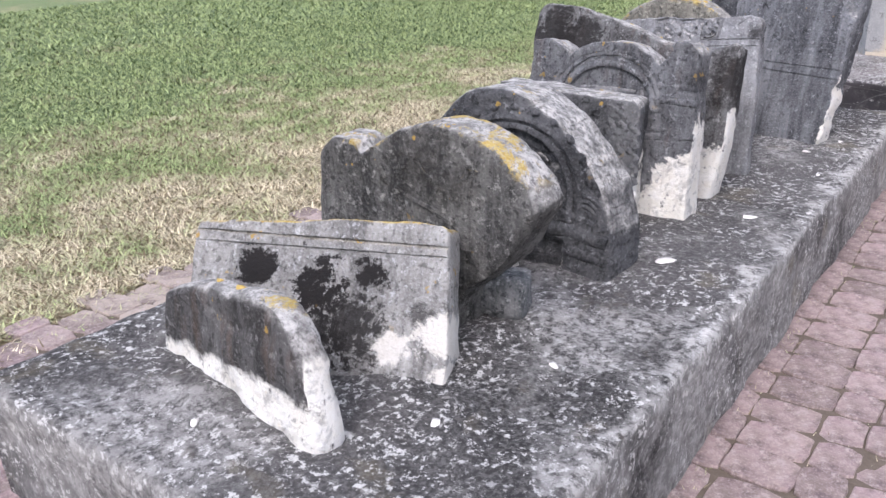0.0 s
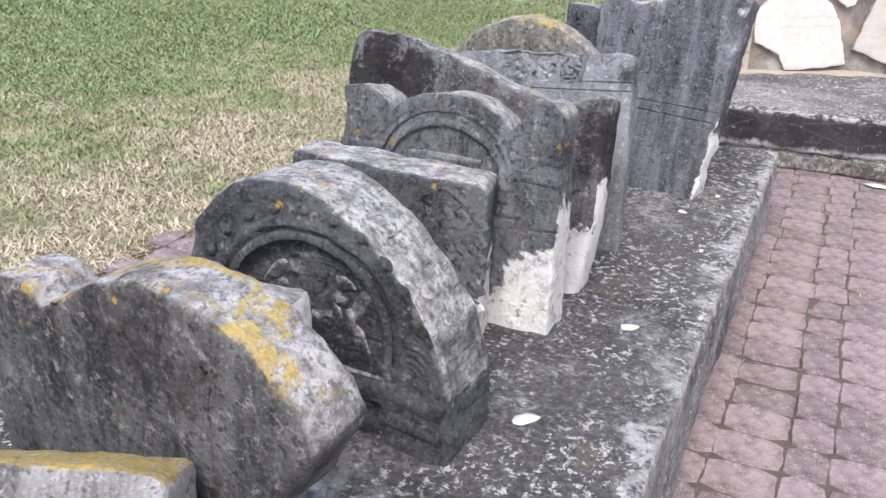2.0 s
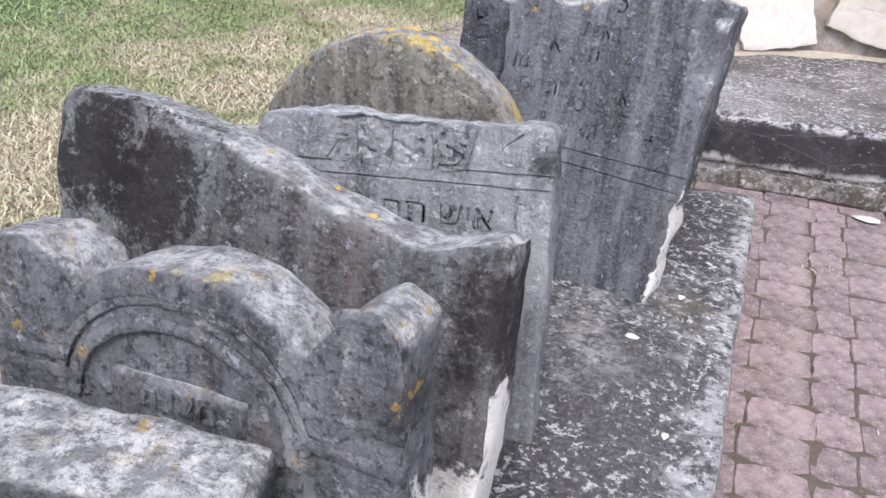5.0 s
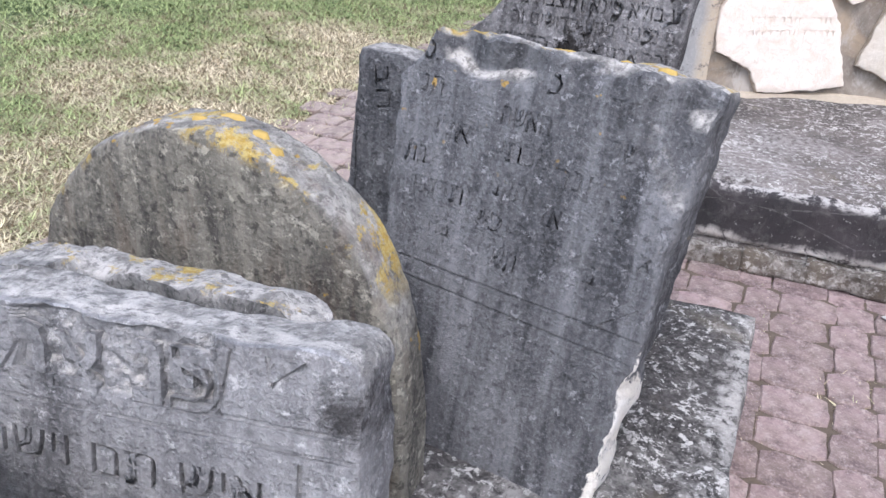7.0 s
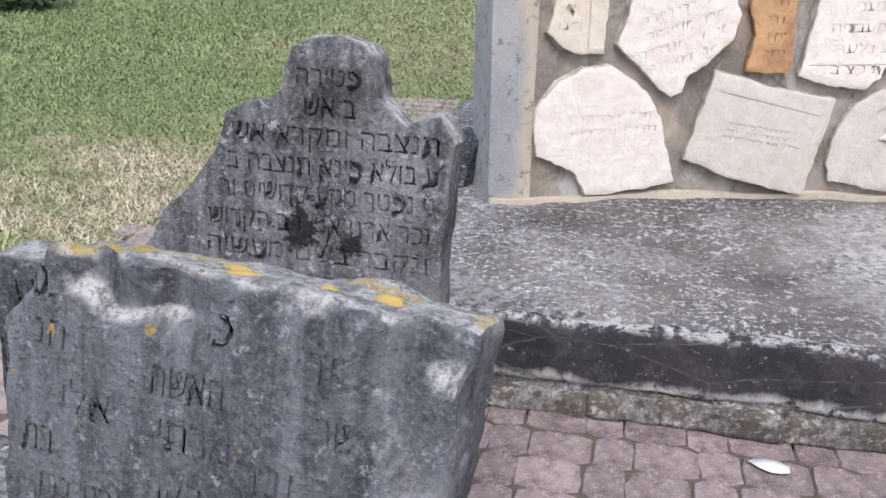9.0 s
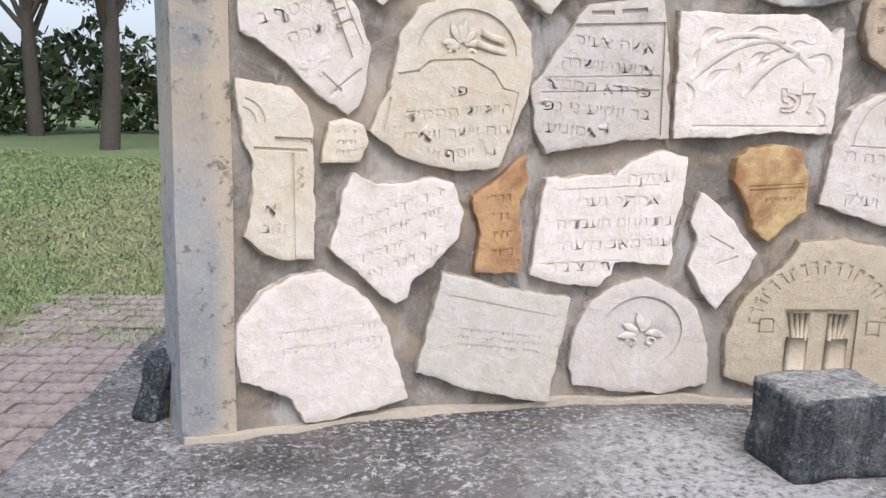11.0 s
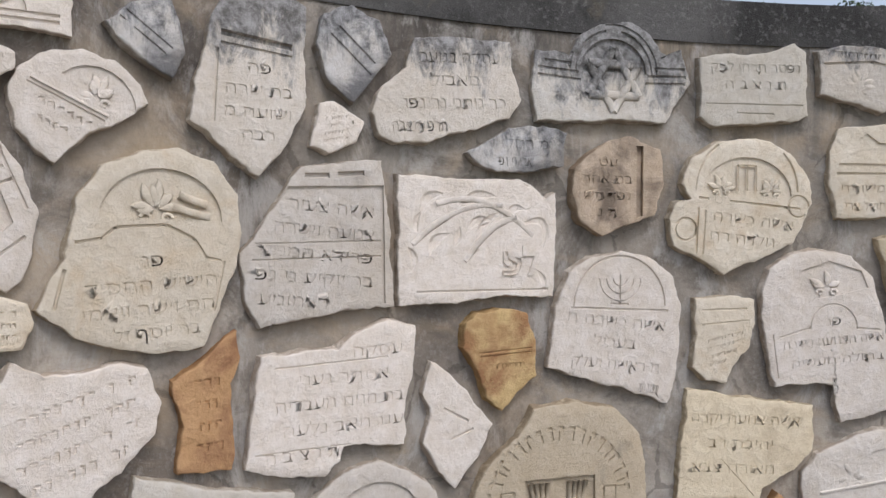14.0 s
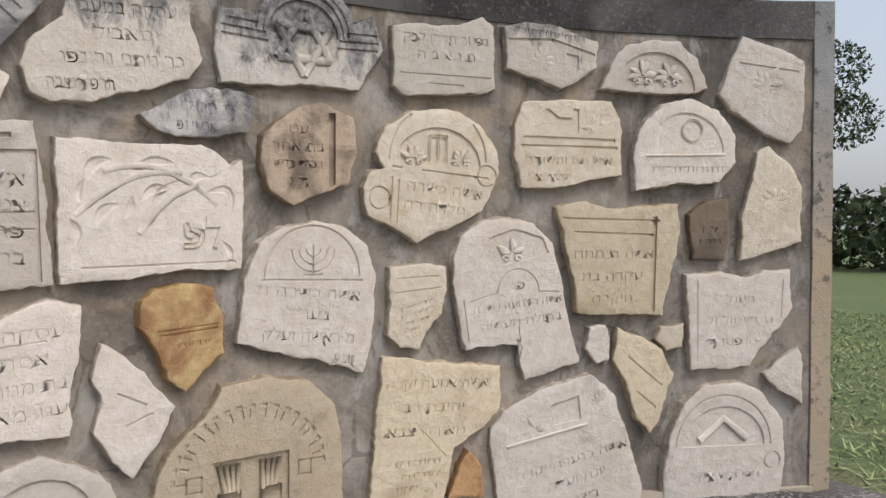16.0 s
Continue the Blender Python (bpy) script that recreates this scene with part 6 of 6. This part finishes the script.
# ---- paving ----
def paver_material(name, island, dust, dust_scale):
    p = Mat(name, 0.85)
    mid, fine = p.noise(22, 6, 0.7, 0.2), p.noise(120, 4, 0.7)
    c = p.mix(p.step(mid, 0.35, 0.65), (0.165, 0.12, 0.118), (0.30, 0.225, 0.218))
    c = p.vary(c, 0.34, island)
    c = p.mix(p.math("MULTIPLY", p.step(p.noise(dust_scale, 6, 0.65, 0.4, 4.0), 0.44, 0.60), dust), c, (0.34, 0.29, 0.235))
    c = p.mix(p.math("MULTIPLY", p.step(p.noise(9, 7, 0.75, 0.5, 14.0), 0.48, 0.60), 0.7), c, (0.105, 0.078, 0.076))
    c = p.mix(p.math("MULTIPLY", p.step(p.noise(34, 6, 0.75, 0.3, 24.0), 0.54, 0.62), 0.55), c, (0.40, 0.34, 0.315))
    c = p.mix(p.math("MULTIPLY", p.step(fine, 0.5, 0.66), 0.4), c, (0.44, 0.36, 0.33))
    p.bump(fine, 0.004, 0.6)
    p.bump(mid, 0.010, 0.6)
    return p.done(c)


m_paver, m_paver_far = paver_material("paver", False, 0.45, 3), paver_material("paver_joined", True, 0.5, 1.4)
m_dusty, m_dusty_far = paver_material("dusty_paver", False, 0.85, 1.2), paver_material("dusty_paver_joined", True, 0.85, 1.2)
m_bed = plain("paving_bed", (0.13, 0.105, 0.08), 0.95, 50, 0.5, 0.012)


def paver_geometry(w, d, rng, h=0.03):
    """A worn paver with rounded corners, its top at z = 0."""
    mx, my, n = w / 2, d / 2, 14
    ring = []
    for k in range(n):
        a = 2 * math.pi * (k + 0.5) / n
        c, s = math.cos(a), math.sin(a)
        r = 1.0 / (abs(c) ** 7 + abs(s) ** 7) ** (1 / 7)
        ring.append((mx + (mx - 0.0005) * r * c + rng.uniform(-0.004, 0.003), my + (my - 0.0005) * r * s + rng.uniform(-0.004, 0.003)))
    verts = [(a, b, -h) for a, b in ring] + [(a, b, -0.006) for a, b in ring] + [(mx + (a - mx) * 0.955, my + (b - my) * 0.95, rng.uniform(-0.001, 0.001)) for a, b in ring]
    faces = [(k, (k + 1) % n, n + (k + 1) % n, n + k) for k in range(n)] + [(n + k, n + (k + 1) % n, 2 * n + (k + 1) % n, 2 * n + k) for k in range(n)] + [tuple(range(2 * n, 3 * n))]
    return verts, faces


def courses(x0, x1, y0, y1, seed):
    """Places of pavers in courses: broad and narrow ones by turns."""
    rng = random.Random(seed)
    y, row = y0, 0
    while y < y1:
        x, k = x0 - (0.13 if row % 2 else 0.0) + rng.uniform(-0.01, 0.01), row
        while x < x1:
            kind = k % 2
            yield x + rng.uniform(-0.003, 0.003), y + rng.uniform(-0.004, 0.004), kind, rng.uniform(-3, 3), rng.uniform(-0.008, 0.004)
            x += 0.192 if kind == 0 else 0.122
            k += 1
        y += 0.152
        row += 1


def paving(name, x0, x1, y0, y1, near, seed, label, bed_z=-0.009, mats=None):
    verts = [(x0, y0, bed_z), (x1, y0, bed_z), (x1, y1, bed_z), (x0, y1, bed_z)]
    top = ob_of(name, mesh_of(name, verts, [(0, 1, 2, 3)], m_bed, False), label=label, category="paving", kind="structure")
    rng, mats = random.Random(seed), mats or (m_paver, m_paver_far)
    shapes = []
    for w in (0.192, 0.122):
        kinds = [paver_geometry(w, 0.152, rng) for _ in range(7)]
        shapes.append([mesh_of("paver", v, f, mats[0], False) for v, f in kinds])
    av, af, count = [], [], 0
    for x, y, kind, turn, dz in courses(x0, x1, y0, y1, seed):
        if -1.5 < x < -0.185 and 0.76 < y < 4.88 and x0 > -2:
            continue
        if near(x, y) and count < 300:
            count += 1
            ob_of("paver", rng.choice(shapes[kind]), top, pose(x, y, dz, dz * 90, dz * 70, turn))
        else:
            v, f = paver_geometry((0.192, 0.122)[kind], 0.152, rng)
            n = len(av)
            av += [(x + a, y + b, c + dz) for a, b, c in v]
            af += [tuple(n + i for i in q) for q in f]
    if av:
        ob_of("pavers", mesh_of("pavers", av, af, mats[1], False), top, kind="stuff")


paving("pavement", -1.5, 4.6, -2.5, 5.93, lambda x, y: x < 1.0 and 1.4 < y, 3, "mauve-red concrete block paving with straw in its joints")
paving("paving_strip", -2.38, -1.53, 0.2, 10.5, lambda x, y: 4.2 < y, 9, "worn mauve-red paving strip beside the plinth", -0.010, (m_dusty, m_dusty_far))

# ---- grass ----
t = Mat("grass_blades", 0.9)
geo = t.n("ShaderNodeNewGeometry")
pos = t.n("ShaderNodeSeparateXYZ")
t.link(geo.outputs["Position"], pos.inputs[0])
rnd = geo.outputs["Random Per Island"]
away = t.step(pos.outputs[0], -2.6, -7.0)
patch = t.math("ADD", t.math("MULTIPLY", t.noise(1.1, 6, 0.65, 0.6), 1.25), t.math("MULTIPLY", t.noise(3.2, 5, 0.65, 0.6, 3.0), 0.9))
greenness = t.math("ADD", t.math("ADD", t.math("MULTIPLY", away, 0.45), patch), t.math("MULTIPLY", rnd, 0.35))
far_y = t.step(pos.outputs[1], 7.5, 10.0)
greenness = t.math("ADD", greenness, t.math("MULTIPLY", t.math("MAXIMUM", far_y, t.step(pos.outputs[0], 3.0, 5.0)), 0.35))
is_green = t.step(greenness, 1.27, 1.53)
c = t.mix(is_green, t.mix(t.math("POWER", rnd, 1.1), (0.11, 0.08, 0.042), (0.88, 0.78, 0.55)), t.mix(t.math("POWER", rnd, 1.15), (0.022, 0.046, 0.012), (0.42, 0.50, 0.22)))
m_blade = t.done(c)


def blades(name, areas, label, seed=4):
    r = np.random.RandomState(seed)
    out = []
    for x0, x1, y0, y1, n, size in areas:
        x, y = r.uniform(x0, x1, n), r.uniform(y0, y1, n)
        length, a = size * r.uniform(0.5, 1.4, n), r.uniform(0, 2 * np.pi, n)
        rise, w = r.uniform(0.03, 0.70, n) ** 1.7, size * r.uniform(0.04, 0.10, n)
        dx, dy = np.cos(a), np.sin(a)
        z = np.full(n, -0.012)
        p0 = np.stack([x - dy * w, y + dx * w, z], 1)
        p1 = np.stack([x + dy * w, y - dx * w, z], 1)
        p2 = np.stack([x + dx * length * (1 - 0.5 * rise), y + dy * length * (1 - 0.5 * rise), z + 0.006 + length * rise], 1)
        out.append(np.stack([p0, p1, p2], 1).reshape(-1, 3))
    v = np.concatenate(out)
    me = bpy.data.meshes.new(name)
    n = len(v) // 3
    me.vertices.add(len(v))
    me.vertices.foreach_set("co", v.astype(np.float32).ravel())
    me.loops.add(len(v))
    me.loops.foreach_set("vertex_index", np.arange(len(v), dtype=np.int32))
    me.polygons.add(n)
    me.polygons.foreach_set("loop_start", np.arange(0, 3 * n, 3, dtype=np.int32))
    me.materials.append(m_blade)
    me.update()
    me.validate()
    return ob_of(name, me, label=label, category="grass", kind="stuff")


blades("grass", [(-5.0, -2.42, 1.0, 12.0, 210000, 0.055), (-9.0, -5.0, 1.0, 16.0, 150000, 0.075), (-16.0, -9.0, 2.0, 26.0, 110000, 0.12), (-9.0, -1.0, 12.0, 24.0, 90000, 0.10), (-2.4, -1.2, 9.2, 12.0, 12000, 0.06), (5.4, 16.0, 5.5, 24.0, 60000, 0.12)],
       "mown grass, green and straw-dry, with loose clippings")
blades("joint_straw", [(0.0, 0.06, 0.8, 5.9, 800, 0.028), (0.0, 1.2, 1.2, 5.9, 1500, 0.022), (-2.45, -2.2, 0.4, 9.5, 3500, 0.05), (-2.3, -1.55, 0.6, 9.0, 5000, 0.03), (0.2, 0.4, 5.2, 5.4, 60, 0.05)], "dry straw lying in the joints of the paving", 8)

# ---- far trees, hedge and fence ----
lf = Mat("far_leaves", 0.8)
m_leaf = lf.done(lf.mix(lf.n("ShaderNodeNewGeometry").outputs["Random Per Island"], (0.022, 0.035, 0.016), (0.11, 0.14, 0.07)))
m_bark = plain("bark", (0.10, 0.085, 0.07), 0.95, 12, 0.4, 0.02)


def leaf_cloud(name, blobs, n, size, parent=None, label="", category="", seed=1, kind=""):
    r = np.random.RandomState(seed)
    b = np.array(blobs)
    k = r.randint(0, len(b), n)
    d = r.normal(size=(n, 3))
    d = d / np.linalg.norm(d, axis=1)[:, None] * (r.uniform(0.35, 1, n) ** 0.5)[:, None]
    c = b[k, :3] + d * b[k, 3:6]
    u, w = r.normal(size=(n, 3)), r.normal(size=(n, 3))
    u = u / np.linalg.norm(u, axis=1)[:, None] * (size * r.uniform(0.5, 1.3, n))[:, None]
    w = w / np.linalg.norm(w, axis=1)[:, None] * (size * r.uniform(0.3, 0.8, n))[:, None]
    v = np.stack([c - u, c - w, c + u, c + w], 1).reshape(-1, 3)
    v[:, 2] = np.maximum(v[:, 2], 0.0)
    return ob_of(name, mesh_of(name, v.tolist(), [(4 * i, 4 * i + 1, 4 * i + 2, 4 * i + 3) for i in range(n)], m_leaf, False), parent, None, label, category, "", kind)


def tree(x, y, h, r, seed, n=11000, leaf=0.10):
    rng = random.Random(seed)
    top = ob_of("tree", None, at=pose(x, y, -0.05), label="far broad-leaved tree with a dark trunk", category="tree", group="trees behind the lawn")
    verts, faces = [], []

    def limb(a, b, r0, r1):
        a, b = Vector(a), Vector(b)
        d = (b - a).normalized()
        s = d.cross(Vector((0.3, 0.9, 0.2))).normalized()
        q = d.cross(s)
        n0 = len(verts)
        for p, rr in ((a, r0), ((a + b) / 2 + Vector((rng.uniform(-0.1, 0.1), rng.uniform(-0.1, 0.1), 0)), (r0 + r1) / 2), (b, r1)):
            verts.extend([p + (s * math.cos(k * 0.7854) + q * math.sin(k * 0.7854)) * rr for k in range(8)])
        for j in range(2):
            for k in range(8):
                faces.append((n0 + j * 8 + k, n0 + j * 8 + (k + 1) % 8, n0 + (j + 1) * 8 + (k + 1) % 8, n0 + (j + 1) * 8 + k))

    limb((0, 0, 0), (rng.uniform(-0.2, 0.2), 0, h * 0.45), r, r * 0.7)
    blobs = []
    for k in range(9):
        a = k * 2.4 + rng.uniform(0, 0.6)
        e = (math.cos(a) * h * rng.uniform(0.12, 0.32), math.sin(a) * h * rng.uniform(0.12, 0.32), h * rng.uniform(0.55, 0.98))
        limb((0, 0, h * rng.uniform(0.3, 0.45)), e, r * 0.4, r * 0.08)
        s = h * rng.uniform(0.10, 0.19)
        blobs.append((*e, s, s, s * 0.8))
    ob_of("trunk", mesh_of("trunk", verts, faces, m_bark), top)
    leaf_cloud("crown", blobs, n, leaf, top, seed=seed)


for k, (x, y, h) in enumerate(((-8.0, 27.2, 9), (-12.5, 33.0, 10), (-16.0, 26.0, 10), (2.5, 33.0, 10), (17.0, 27.0, 9), (21.5, 24.0, 8), (25.0, 29.0, 11), (14.0, 33.0, 10), (29.0, 22.0, 9))):
    tree(x, y, h, 0.27, k + 2)
rng = random.Random(11)
hedge = []
for k in range(90):
    a = radians(-38 + 178 * k / 90)
    d = 35 + rng.uniform(-2, 2)
    hedge.append((0.5 + d * math.cos(a), 4 + d * math.sin(a), rng.uniform(0.6, 2.4), 1.9, 1.9, rng.uniform(1.2, 2.4)))
leaf_cloud("hedge", hedge, 42000, 0.24, label="dark hedge and undergrowth along the lawn's edge", category="hedge", seed=3, kind="stuff")

leaf_cloud("shrub", [(-9.8, 15.4, 0.5, 0.9, 0.7, 0.6), (-10.6, 15.8, 0.7, 0.8, 0.8, 0.8)], 2500, 0.10, label="dark shrub standing on the lawn", category="shrub", seed=9)
m_slat = plain("fence_wood", (0.07, 0.065, 0.06), 0.9, 20, 0.3)
fence = ob_of("fence", None, at=pose(-9.6, 20.1, 0, 0, 0, 18), label="dark slatted fence far across the lawn", category="fence")
for k in range(26):
    ob_of("slat", block_mesh("slat", (-0.035, -0.012, 0), (0.035, 0.012, 1.5), m_slat, 0.5, 0.004, 0.004, k), fence, pose(-0.14 * k, 0, 0.03))
for z in (0.35, 1.2):
    ob_of("rail", block_mesh("rail", (-3.6, 0.013, z), (0.06, 0.05, z + 0.08), m_slat, 0.4, 0.004, 0.002), fence)
